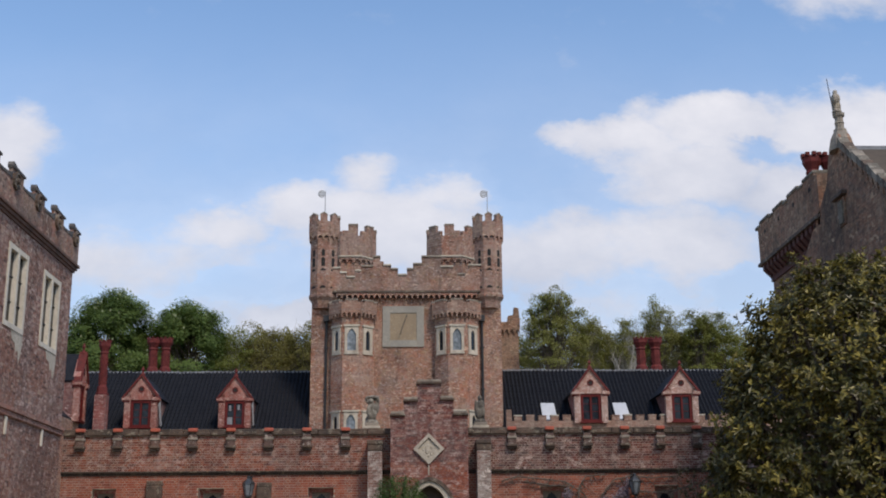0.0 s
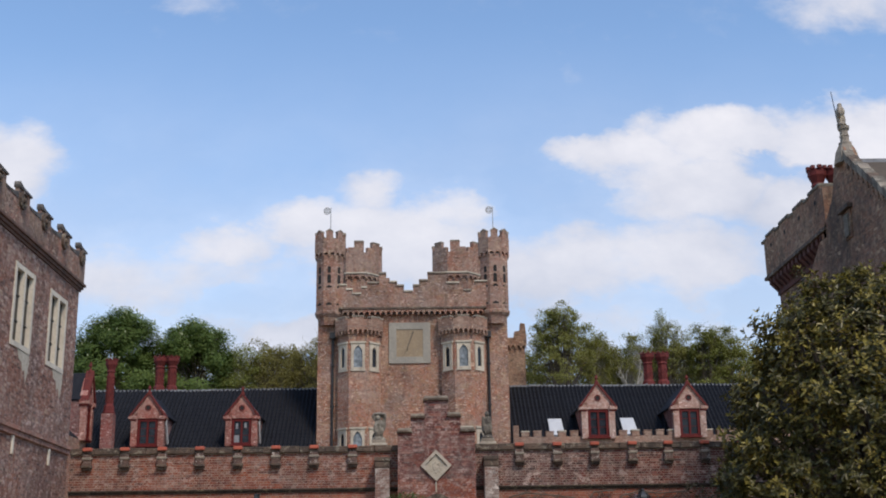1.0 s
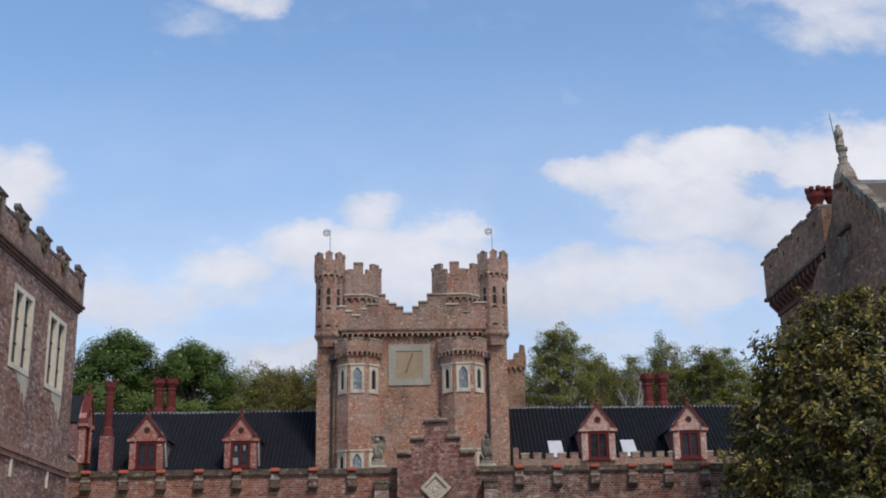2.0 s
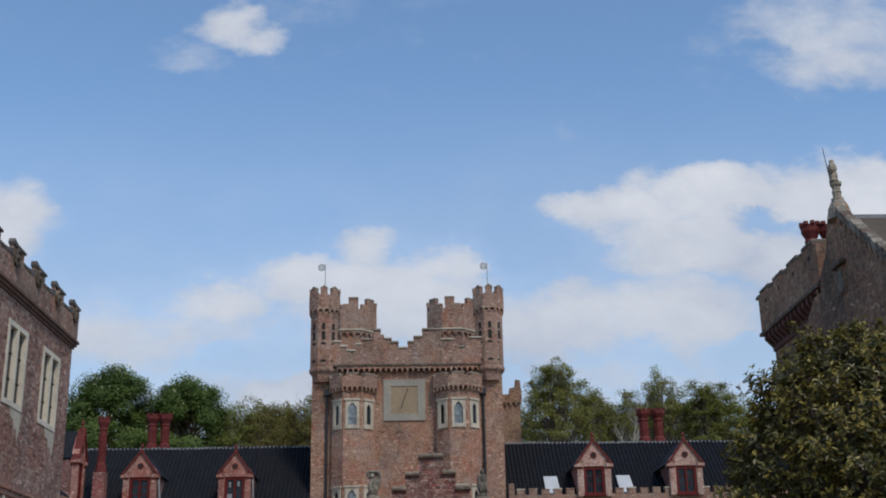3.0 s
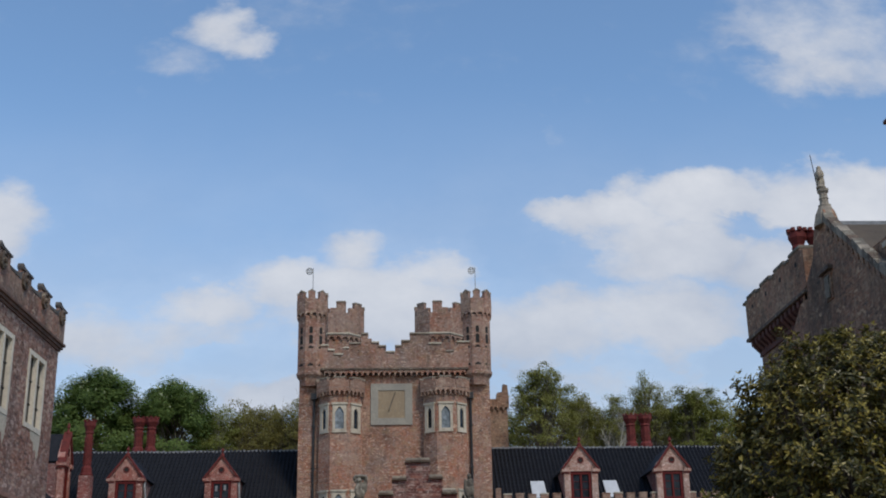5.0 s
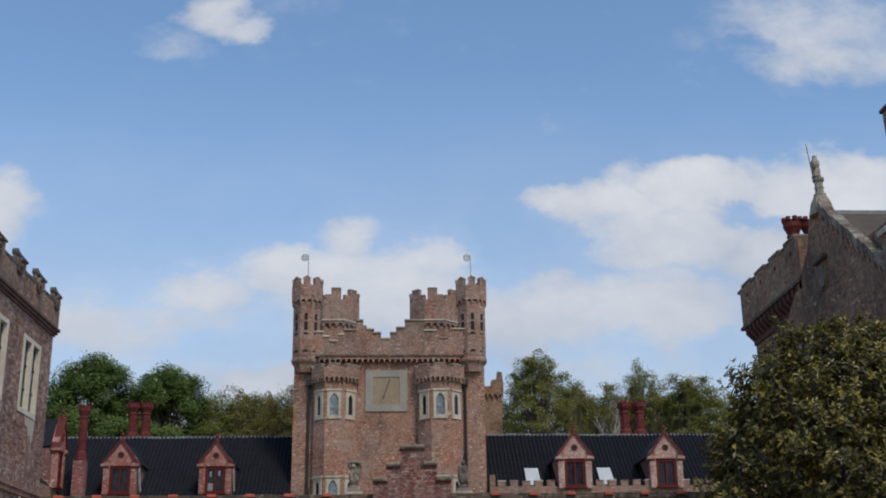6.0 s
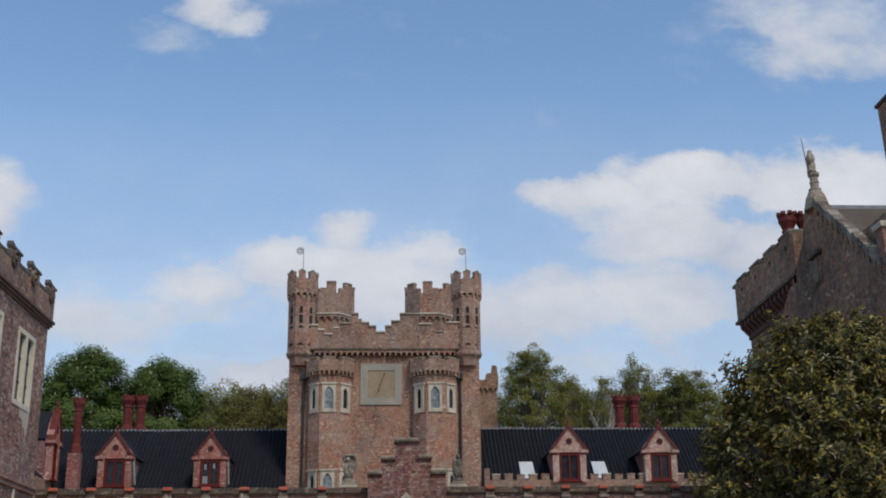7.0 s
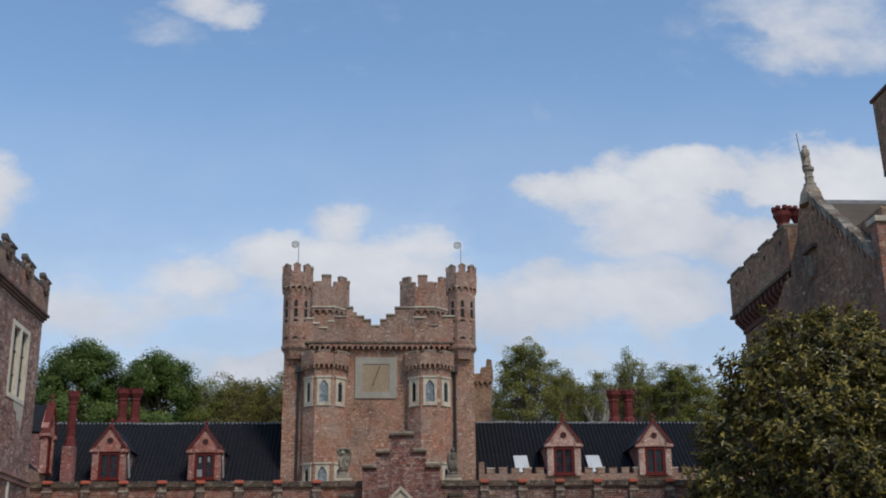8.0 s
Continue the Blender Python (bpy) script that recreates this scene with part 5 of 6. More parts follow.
        for z in (0.6, 1.0):
            part("glazing_bar", new_box(a, b, 0.13, 0.15, z - 0.012, z + 0.012), RED_PAINT, win, local=True)
    # black block behind the casement, painted dark instead of a shaded interior
    part("dark_backing", new_box(-0.5, 0.5, 0.22, 0.5, 0.1, 1.5), DARK_VOID, win, local=True)
    return ob


red, pale = dormer(BRICK_DORMER), dormer(BRICK_DORMER_PALE)
tagged(pale, "gabled pale brick dormer with a red-painted casement")
red.matrix_world = pose(-13.68, 60.9, 8.45) @ Matrix.Diagonal((0.97, 1, 0.965, 1))
second = copy_thing(red, pose(-8.88, 60.9, 8.45) @ Matrix.Diagonal((0.97, 1, 0.965, 1)))
for x0, x1, z0, z1 in ((-0.4, -0.12, 0.2, 0.6), (-0.32, -0.2, 0.95, 1.25), (0.14, 0.26, 1.0, 1.3)):
    cur = part("curtain", new_box(x0, x1, 0.125, 0.135, z0, z1), CURTAIN, second, "pale net curtain", local=True)
for ob in (red, second):
    bm = bmesh.new()
    slab(bm, (0.93, 0.2), (0.93, 2), [(0, 1.45), (0.12, 1.5), (0.14, 1.3), (0.7, 0.3), (0.5, 0.2), (0, 1.2)], -0.03, 0.04)
    part("flashing", bm, FLASHING, ob, "pale lead flashing", local=True)
copy_thing(red, pose(-16.5, 60.3, 8.7, 0, 0, 90) @ Matrix.Diagonal((0.8, 1, 1.27, 1)))
pale.matrix_world = pose(9.35, 59.8, 8.48) @ Matrix.Diagonal((0.98, 1, 0.985, 1))
copy_thing(pale, pose(14.02, 59.8, 8.48) @ Matrix.Diagonal((0.98, 1, 0.985, 1)))


# chimneys
def chimney(name, x, y, z0, z1, r, base=None, twin=None, label="", crown=1.0):
    ch = thing(name, (x, y, z0), label, "chimney")
    if base:
        part("base", worn_box(x - base[0], x + base[0], y - base[0], y + base[0], 0 if y > 40 else z0, base[1]), BRICK_PORCH if y > 40 else BRICK_EAST, ch, "square brick base")
        z0 = base[1]
    for dx in ((0,) if not twin else (-twin / 2, twin / 2)):
        bm = bmesh.new()
        h = z1 - z0
        lathe(bm, x + dx, y, [(r * 1.7, z0), (r * 1.7, z0 + 0.1 * crown), (r * 1.45, z0 + 0.14 * crown), (r * 1.35, z0 + 0.4 * crown), (r * 1.05, z0 + 0.5 * crown), (r, z0 + 0.55 * crown), (r, z1 - 0.66 * crown), (r * 1.2, z1 - 0.6 * crown), (r * 1.02, z1 - 0.5 * crown), (r * 1.35, z1 - 0.34 * crown), (r * 1.6, z1 - 0.24 * crown), (r * 1.6, z1 - 0.05), (r * 1.3, z1)], 8, math.pi / 8)
        shaft = part("shaft", bm, CHIMNEY_RED, ch)
        bm = bmesh.new()
        for k in range(int((h - 1.25 * crown) / 0.16)):
            for j in range(8):
                a = 2 * math.pi * (j + 0.5 * (k % 2)) / 8
                px, py, pz = x + dx + r * math.cos(a), y + r * math.sin(a), z0 + 0.58 * crown + k * 0.16
                box(bm, px - 0.025, px + 0.025, py - 0.025, py + 0.025, pz, pz + 0.09)
        tagged(part("moulded_pattern", bm, CHIMNEY_RED, shaft), kind="stuff")
        bm = bmesh.new()
        for j in range(8):
            a = 2 * math.pi * j / 8
            px, py = x + dx + r * 1.45 * math.cos(a), y + r * 1.45 * math.sin(a)
            box(bm, px - 0.05, px + 0.05, py - 0.05, py + 0.05, z1 - 0.02, z1 + 0.07)
        tagged(part("crest", bm, CHIMNEY_RED, shaft), kind="stuff")
    return ch


chimney("chimney", -15.64, 60.7, 8.2, 12.9, 0.19, (0.3, 10.12), None, "moulded dark red chimney on a square brick base")
chimney("chimney", -14.02, 66.4, 12.0, 14.1, 0.235, None, 0.7, "pair of moulded dark red brick chimneys")
chimney("chimney", 13.78, 66.4, 12.0, 14.03, 0.255, None, 0.84, "pair of moulded dark red brick chimneys")
chimney("chimney", 10.75, 28.75, 9.4, 11.78, 0.15, (0.45, 10.75), 0.46, "pair of castellated dark red chimneys on a stone-capped base", 0.75)


# ---- planting ----
def leaf_mesh(name, centres, normals, sizes, material, parent, rng, slim=0.5, fold=0.0, label="", kind="stuff"):
    """Many small leaves, each a pointed blade, as one mesh."""
    n = len(centres)
    t = rng.normal(size=(n, 3))
    t -= (t * normals).sum(1, keepdims=True) * normals
    t /= np.linalg.norm(t, axis=1, keepdims=True) + 1e-9
    b = np.cross(normals, t)
    L, W = sizes[:, None], sizes[:, None] * slim
    tip, tail = centres + t * L * 0.5, centres - t * L * 0.5
    lift = normals * W * fold
    a, c = centres + b * W * 0.5 + lift, centres - b * W * 0.5 + lift
    verts = np.stack([tail, a, tip, c], 1).reshape(-1, 3)
    base = np.array(HOME.get(parent, Vector((0, 0, 0))))
    verts = verts - base
    me = bpy.data.meshes.new(name)
    me.from_pydata(verts.tolist(), [], np.arange(4 * n).reshape(n, 4).tolist() if not fold else np.stack([np.stack([4 * np.arange(n), 4 * np.arange(n) + 1, 4 * np.arange(n) + 2], 1), np.stack([4 * np.arange(n), 4 * np.arange(n) + 2, 4 * np.arange(n) + 3], 1)], 1).reshape(-1, 3).tolist())
    me.materials.append(material)
    ob = new(name, me)
    ob.parent = parent
    return tagged(ob, label, kind=kind)


def unit(v):
    return v / (np.linalg.norm(v, axis=1, keepdims=True) + 1e-9)


CROWNS = {}


def tree(seed, x, y, height, rx, rz, clumps, leaves, size, material, label, bark=None, clump_r=0.9, gaps=0.0, tilt=0.4, twigs=40, category="tree", group="trees beyond the roofs"):
    """A trunk with limbs and twigs, and a crown of leaves gathered in clumps."""
    rng = np.random.default_rng(seed)
    ob = thing("tree", (x, y, 0), label, category, group)
    cz = height - rz
    d = unit(rng.normal(size=(clumps, 3)))
    d[:, 2] = np.where(d[:, 2] < -0.3, -d[:, 2], d[:, 2])
    rad = rng.uniform(0.45, 1.0, (clumps, 1)) ** 0.6
    lean = 0.07 * np.sin(d[:, :1] * 5 + seed) + 0.06 * np.sin(d[:, 2:] * 7 + seed * 3)
    hubs = np.array([x, y, cz]) + d * rad * np.array([rx, rx, rz]) * (rng.uniform(0.88, 1.0, (clumps, 1)) + 0.6 * lean)
    bm = bmesh.new()
    top = Vector((x + rng.normal() * 0.3, y, cz + rz * 0.35))
    limb(bm, (x, y, 0), (x, y, cz * 0.55), rx * 0.09, rx * 0.07, 8)
    limb(bm, (x, y, cz * 0.55), top, rx * 0.07, rx * 0.02, 8)
    for k in range(min(twigs, clumps)):
        hub = Vector(hubs[k])
        root = Vector((x, y, cz * 0.5)).lerp(top, rng.uniform(0.1, 0.95))
        bend = root.lerp(hub, 0.55) + Vector((0, 0, 0.12 * (hub - root).length))
        limb(bm, root, bend, rx * 0.022, rx * 0.013, 5)
        limb(bm, bend, hub, rx * 0.013, rx * 0.003, 4)
        for _ in range(3):
            limb(bm, bend.lerp(hub, rng.uniform(0.3, 1)), hub + Vector(rng.normal(size=3)) * clump_r * 0.8, rx * 0.006, rx * 0.002, 3)
    part("trunk", bm, bark or BARK, ob, "")
    which = rng.integers(0, clumps, leaves)
    reach = clump_r * rng.uniform(0.7, 1.2, (clumps, 1))[which]
    spread = unit(rng.normal(size=(leaves, 3))) * rng.uniform(0.1, 1, (leaves, 1)) ** 0.5 * reach
    spread[:, 2] *= 0.7
    c = hubs[which] + spread
    if gaps:
        keep = np.sin(c[:, 0] * 2.3 + seed) * np.sin(c[:, 2] * 2.9 + seed * 2) * np.sin(c[:, 1] * 2.1) > -gaps
        c, spread = c[keep], spread[keep]
    out_dir = unit(c - np.array([x, y, cz - rz * 0.5]))
    nrm = unit(out_dir + spread / clump_r * 0.6 + np.array([0, 0, 0.5]) + rng.normal(size=c.shape) * tilt)
    CROWNS[ob] = hubs, clump_r
    leaf_mesh("crown", c, nrm, size * rng.uniform(0.6, 1.3, len(c)), material, ob, rng, 0.62)
    return ob


CHESTNUT = leaf_material("chestnut_leaf", (0.075, 0.125, 0.026), (0.15, 0.215, 0.045), 0.7, 0.45)
OLIVE_LEAF = leaf_material("spring_leaf", (0.15, 0.135, 0.035), (0.27, 0.24, 0.065), 0.8, 0.45)
FRESH_LEAF = leaf_material("fresh_green_leaf", (0.15, 0.175, 0.035), (0.27, 0.29, 0.07), 0.8, 0.45)
ASH_LEAF = leaf_material("ash_leaf", (0.16, 0.165, 0.04), (0.29, 0.285, 0.075), 0.8, 0.45)
POPLAR_LEAF = leaf_material("poplar_leaf", (0.135, 0.15, 0.032), (0.24, 0.25, 0.055), 0.8, 0.45)
CANDLE = plain_material("chestnut_blossom", (0.34, 0.36, 0.20), (0.25, 0.29, 0.14), 9.0, 0.8)
MAGNOLIA_LEAF = leaf_material("magnolia_leaf", (0.023, 0.029, 0.0065), (0.12, 0.104, 0.02), 0.44, 0.12)
MAGNOLIA_LEAF.node_tree.nodes["Principled BSDF"].inputs["Specular IOR Level"].default_value = 0.45
MAGNOLIA_TIP = leaf_material("magnolia_young_leaf", (0.165, 0.132, 0.025), (0.39, 0.32, 0.068), 0.46, 0.25)
SHRUB_LEAF = leaf_material("shrub_leaf", (0.03, 0.07, 0.012), (0.085, 0.145, 0.024), 0.65, 0.25)
CLIMBER_LEAF = leaf_material("climber_leaf", (0.045, 0.04, 0.016), (0.10, 0.085, 0.035), 0.6, 0.2)
WISTERIA = leaf_material("wisteria_bloom", (0.20, 0.16, 0.19), (0.36, 0.31, 0.34), 0.7, 0.3)

ch1 = tree(1, -24.3, 96, 23.8, 4.1, 5.6, 150, 75000, 0.2, CHESTNUT, "dense dark green horse chestnut in flower", clump_r=1.15, tilt=0.3)
ch2 = tree(2, -18.2, 97, 23.4, 3.4, 5.2, 120, 56000, 0.2, CHESTNUT, "dense dark green horse chestnut in flower", clump_r=1.05, tilt=0.3)
tree(3, -29.5, 98, 21.5, 3.6, 5.5, 90, 24000, 0.22, CHESTNUT, "dense dark green chestnut behind the wing", clump_r=1.15, tilt=0.3)
tree(9, -14.6, 98, 21.5, 2.6, 5.5, 120, 22000, 0.14, FRESH_LEAF, "slight tree in fresh light green leaf", BARK_PALE, 0.75, 0.5, 0.8, 60)
for k, (x, h, r) in enumerate(((-12.4, 21.7, 2.8), (-10.4, 21.4, 2.8), (-8.2, 21.8, 2.8), (-6.0, 21.2, 2.8), (-3.2, 20.4, 2.5))):
    tree(11 + k, x, 99 + (k % 2) * 2, h, r, 5.0, 170, 26000, 0.13, OLIVE_LEAF, "twiggy olive-green tree in early leaf", BARK, 0.75, 0.55, 0.9, 120)
tree(20, 12.1, 96, 24.3, 3.3, 5.8, 230, 46000, 0.14, ASH_LEAF, "tall airy light green tree with gaps of sky", None, 0.66, 0.1, 0.7, 120)
tree(21, 8.2, 98, 20.8, 2.6, 6.5, 120, 20000, 0.15, POPLAR_LEAF, "small green tree behind the roof", None, 0.8, 0.5, 0.7, 50)
for k, (x, h, r) in enumerate(((15.3, 22.6, 1.6), (16.8, 22.1, 2.2), (18.6, 22.4, 2.2), (20.4, 22.0, 2.2), (22.8, 22.2, 2.3), (25.5, 21.2, 2.6))):
    tree(22 + k, x, 98 + (k % 2) * 2, h, r, 5.5, 150, 19000, 0.13, OLIVE_LEAF if k % 2 else ASH_LEAF, "twiggy olive-green tree in early leaf", BARK_PALE, 0.66, 0.2, 0.9, 120)
tree(34, 21.2, 97, 23.3, 1.8, 4.6, 95, 12000, 0.13, ASH_LEAF, "thin tree with sparse light leaves", None, 0.6, 0.35, 0.8, 70)
tree(35, 24.3, 96, 22.6, 1.7, 5.6, 110, 22000, 0.15, POPLAR_LEAF, "upright mid-green tree in full leaf", None, 0.64, 0.15, 0.6, 60)
tree(36, 26.1, 97, 22.5, 1.9, 5.6, 110, 22000, 0.15, POPLAR_LEAF, "upright mid-green tree in full leaf", None, 0.64, 0.15, 0.6, 60)
tree(37, 29.2, 98, 21.8, 2.6, 7.5, 90, 16000, 0.17, POPLAR_LEAF, "upright mid-green tree in full leaf", None, 0.85, 0.45, 0.6, 50)
# chestnut candles
for ob in (ch1, ch2):
    rng = np.random.default_rng(4)
    hubs, lump = CROWNS[ob]
    bm = bmesh.new()
    for hub in hubs[rng.integers(0, len(hubs), 110)]:
        p = Vector(hub) + Vector((rng.normal() * 0.4, -lump * rng.uniform(0.4, 0.75), lump * rng.uniform(0.3, 0.6)))
        lathe(bm, p.x, p.y, [(0.03, p.z), (0.055, p.z + 0.05), (0.04, p.z + 0.14), (0.01, p.z + 0.2)], 5)
    tagged(part("blossom", bm, CANDLE, ob, "small cream flower candles"), kind="stuff")
# the wood that closes the view behind them
rng = np.random.default_rng(99)
n = 130000
wx = rng.uniform(-42, 42, n)
crest = 21.3 + 0.7 * np.sin(wx * 0.9) + 0.5 * np.sin(wx * 2.3 + 1) + 0.35 * np.sin(wx * 5.1)
wz = crest - rng.uniform(0, 1, n) ** 1.3 * 5.5
wood = thing("far_wood", (0, 106, 0), "olive-green wood in early leaf behind the house", "wood", kind="stuff")
leaf_mesh("leaves", np.stack([wx, 106 + rng.uniform(-2.5, 2.5, n), wz], 1), unit(rng.normal(size=(n, 3)) * 0.8 + np.array([0, -0.6, 0.7])), rng.uniform(0.12, 0.26, n), OLIVE_LEAF, wood, rng, 0.6)
bm = bmesh.new()
for _ in range(120):
    x = rng.uniform(-42, 42)
    limb(bm, (x, 105.5, 0), (x + rng.normal() * 0.3, 105.5, 15), 0.14, 0.07, 5)
    for _ in range(5):
        limb(bm, (x, 105.5, rng.uniform(12, 15)), (x + rng.normal() * 1.0, 105 + rng.normal() * 0.5, rng.uniform(16.5, 20.8)), 0.05, 0.012, 4)
part("trunks", bm, BARK_PALE, wood)
# bare pale stems among the far trees
bare = thing("bare_tree", (17.9, 94.5, 0), "bare pale-stemmed tree without leaves", "tree")
rng = np.random.default_rng(77)
bm = bmesh.new()
limb(bm, (17.9, 94.5, 0), (17.9, 94.5, 15), 0.16, 0.1)
for k in range(9):
    a = Vector((17.9, 94.5, 13.5 + k * 0.35))
    b = a + Vector((rng.uniform(-1.6, 1.6), rng.uniform(-0.4, 0.4), rng.uniform(2.2, 4.0)))
    m = a.lerp(b, 0.5) + Vector((rng.uniform(-0.2, 0.2), 0, 0.1))
    limb(bm, a, m, 0.07, 0.045, 5)
    limb(bm, m, b, 0.045, 0.012, 5)
    for _ in range(4):
        c = m.lerp(b, rng.uniform(0.1, 0.8))
        limb(bm, c, c + Vector((rng.uniform(-0.7, 0.7), 0, rng.uniform(0.6, 1.3))), 0.02, 0.006, 4)
part("stem", bm, BARK_PALE, bare)

# magnolia against the east wing
mag = thing("magnolia", (8.1, 20.4, 0), "large glossy evergreen magnolia beside the dark wing", "tree")
rng = np.random.default_rng(5)
bm = bmesh.new()
limb(bm, (8.1, 20.4, 0), (8.0, 20.4, 2.2), 0.2, 0.15, 8)
blobs = [(8.0, 20.4, 3.2, 2.55, 2.5, 2.6), (7.7, 20.2, 4.9, 1.75, 1.8, 1.75), (8.2, 20.4, 5.5, 1.05, 1.3, 1.45), (6.4, 20.2, 3.9, 1.05, 1.2, 1.5), (7.2, 19.4, 4.6, 1.2, 1.2, 1.3),
         (8.6, 19.3, 4.2, 1.2, 1.2, 1.7), (6.1, 20.3, 2.7, 0.95, 1.2, 1.2), (9.0, 20.2, 4.6, 1.0, 1.4, 1.75), (7.0, 20.3, 5.6, 0.65, 0.8, 0.6), (6.5, 20.2, 5.3, 0.4, 0.5, 0.45), (7.5, 19.3, 2.6, 1.4, 1.2, 1.3)]
tips, dirs = [], []
for bx, by, bz, rx, ry, rz in blobs:
    count = int(300 * (rx * rz + rx * ry + ry * rz))
    d = unit(rng.normal(size=(count, 3)))
    p = np.array([bx, by, bz]) + d * np.array([rx, ry, rz]) * rng.uniform(0.72, 1.03, (count, 1))
    wave = 1 + 0.11 * np.sin(d[:, :1] * 7 + bx) * np.sin(d[:, 2:] * 6 + bz) + 0.08 * np.sin(d[:, 2:] * 11 + d[:, :1] * 5)
    p = np.array([bx, by, bz]) + (p - [bx, by, bz]) * wave + rng.normal(size=p.shape) * 0.07
    p[:, 0] += 0.1
    tuft = np.sin(p[:, 0] * 8.3 + p[:, 2] * 3.1) * np.sin(p[:, 2] * 7.1 - p[:, 0] * 2.3 + 1) + 0.5 * np.sin(p[:, 1] * 9.1 + p[:, 2] * 4.7)
    p += d * 0.13 * tuft[:, None]
    inside = np.zeros(count, bool)
    for ox, oy, oz, qx, qy, qz in blobs:
        if (ox, oz) != (bx, bz):
            inside |= (((p - [ox, oy, oz]) / [qx * 0.84, qy * 0.84, qz * 0.84]) ** 2).sum(1) < 1
    keep = ~inside & (tuft > -0.7 + 0.35 * rng.normal(size=count)) & (p[:, 0] < 9.35) & (p[:, 2] > 0.3)
    tips.append(p[keep])
    dirs.append(d[keep])
    for _ in range(10):
        v = Vector(unit(rng.normal(size=(1, 3)))[0])
        hub = Vector((bx + v.x * rx * 0.85, by + v.y * ry * 0.85, bz + abs(v.z) * rz * 0.8))
        if hub.x < 9.1:
            bb = bmesh.new()
            limb(bb, (8.0, 20.4, 1.6), Vector((8.0, 20.4, 1.8)).lerp(hub, 0.5) + Vector((0, 0, 0.25)), 0.06, 0.035, 5)
            limb(bb, Vector((8.0, 20.4, 1.8)).lerp(hub, 0.5) + Vector((0, 0, 0.25)), hub, 0.035, 0.01, 5)
            part("branch", bb, BARK, mag)
part("trunk", bm, BARK, mag)
tips, dirs = np.concatenate(tips), np.concatenate(dirs)
# each shoot ends in a whorl of blades
axis = unit(dirs + np.array([0, 0, 0.7]) + rng.normal(size=dirs.shape) * 0.25)
side = unit(np.cross(axis, rng.normal(size=axis.shape)))
other = np.cross(axis, side)
V, tint = [], []
per = 11
young = np.sin(tips[:, :1] * 5.1 + tips[:, 2:] * 3) + np.sin(tips[:, 1:2] * 4.3 - tips[:, 2:] * 5.7) + rng.normal(size=(len(tips), 1)) * 0.7 + 0.4 * (tips[:, 2:] - 4.2) > -0.3
for k in range(per):
    ang = 2.4 * k + rng.uniform(-0.3, 0.3, (len(tips), 1))
    flat_dir = side * np.cos(ang) + other * np.sin(ang)
    inner_leaf = k >= 7
    rise = rng.uniform(0.5, 1.6, (len(tips), 1)) if inner_leaf else rng.uniform(-0.35, 0.5, (len(tips), 1))
    run = unit(flat_dir + axis * rise)
    wide = unit(np.cross(run, axis))
    up = np.cross(wide, run)
    L = rng.uniform(0.07, 0.115, (len(tips), 1)) if inner_leaf else rng.uniform(0.095, 0.155, (len(tips), 1))
    start = tips + axis * (rng.uniform(0.0, 0.04, (len(tips), 1)) if inner_leaf else rng.uniform(-0.14, 0.0, (len(tips), 1)))
    low, high = start + run * L * 0.35 + up * L * 0.05, start + run * L * 0.75
    tip = start + run * L - up * L * 0.12
    V.append(np.stack([start, low + wide * L * 0.18, high + wide * L * 0.17, tip, high - wide * L * 0.17, low - wide * L * 0.18], 1))
    tint.append((young[:, 0] & (rng.uniform(size=len(tips)) < (0.85 if inner_leaf else 0.22))).astype(np.int32))
V = np.concatenate(V).reshape(-1, 3) - np.array([8.1, 20.4, 0])
idx = 6 * np.arange(len(V) // 6)
F = np.concatenate([np.stack([idx, idx + 1, idx + 2, idx + 3], 1), np.stack([idx, idx + 3, idx + 4, idx + 5], 1)])
me = bpy.data.meshes.new("foliage")
me.from_pydata(V.tolist(), [], F.tolist())
me.materials.append(MAGNOLIA_LEAF)
me.materials.append(MAGNOLIA_TIP)
tint = np.concatenate(tint)
me.polygons.foreach_set("material_index", np.concatenate([tint, tint]))
fol = new("foliage", me)
fol.parent = mag
tagged(fol, "glossy dark green leaves with yellow-green tips", kind="stuff")

# clipped shrub by the porch
shrub = thing("shrub", (-0.22, 30.2, 0), "tall rounded bright green clipped shrub by the porch", "shrub")
bm = bmesh.new()
limb(bm, (-0.2, 30.2, 0), (-0.2, 30.2, 2.6), 0.09, 0.04)
part("stem", bm, BARK, shrub)
rng = np.random.default_rng(8)
d = unit(rng.normal(size=(45000, 3)))
body = np.array([-0.22, 30.2, 2.25]) + d * np.array([0.9, 0.85, 1.56]) * rng.uniform(0.6, 1.03, (45000, 1)) + 0.04 * np.sin(d * 17)
leaf_mesh("crown", body, unit(d + rng.normal(size=d.shape) * 0.5), rng.uniform(0.03, 0.06, 45000), SHRUB_LEAF, shrub, rng, 0.5)

# climber stems and blossom on the cloister wall
vine = thing("wisteria", (5.0, 31.85, 0), "leafless twisted wisteria with a few mauve flowers", "climber")
rng = np.random.default_rng(21)
bm = bmesh.new()
runs = [[(4.9, 0.0), (4.85, 1.5), (5.0, 2.6), (4.7, 3.4), (4.2, 3.72), (3.5, 3.8), (2.9, 3.86), (2.5, 3.74)], [(4.95, 2.6), (5.15, 3.3), (5.5, 3.75), (6.0, 3.86), (6.5, 3.8), (7.3, 3.85)],
        [(4.85, 1.6), (4.6, 2.8), (4.55, 3.5), (4.75, 3.85), (5.3, 3.9)], [(5.0, 2.5), (5.5, 3.2), (6.2, 3.45), (6.9, 3.4), (7.6, 3.6)], [(4.7, 3.0), (4.3, 3.25), (4.4, 3.6), (3.8, 3.62), (3.1, 3.72)]]
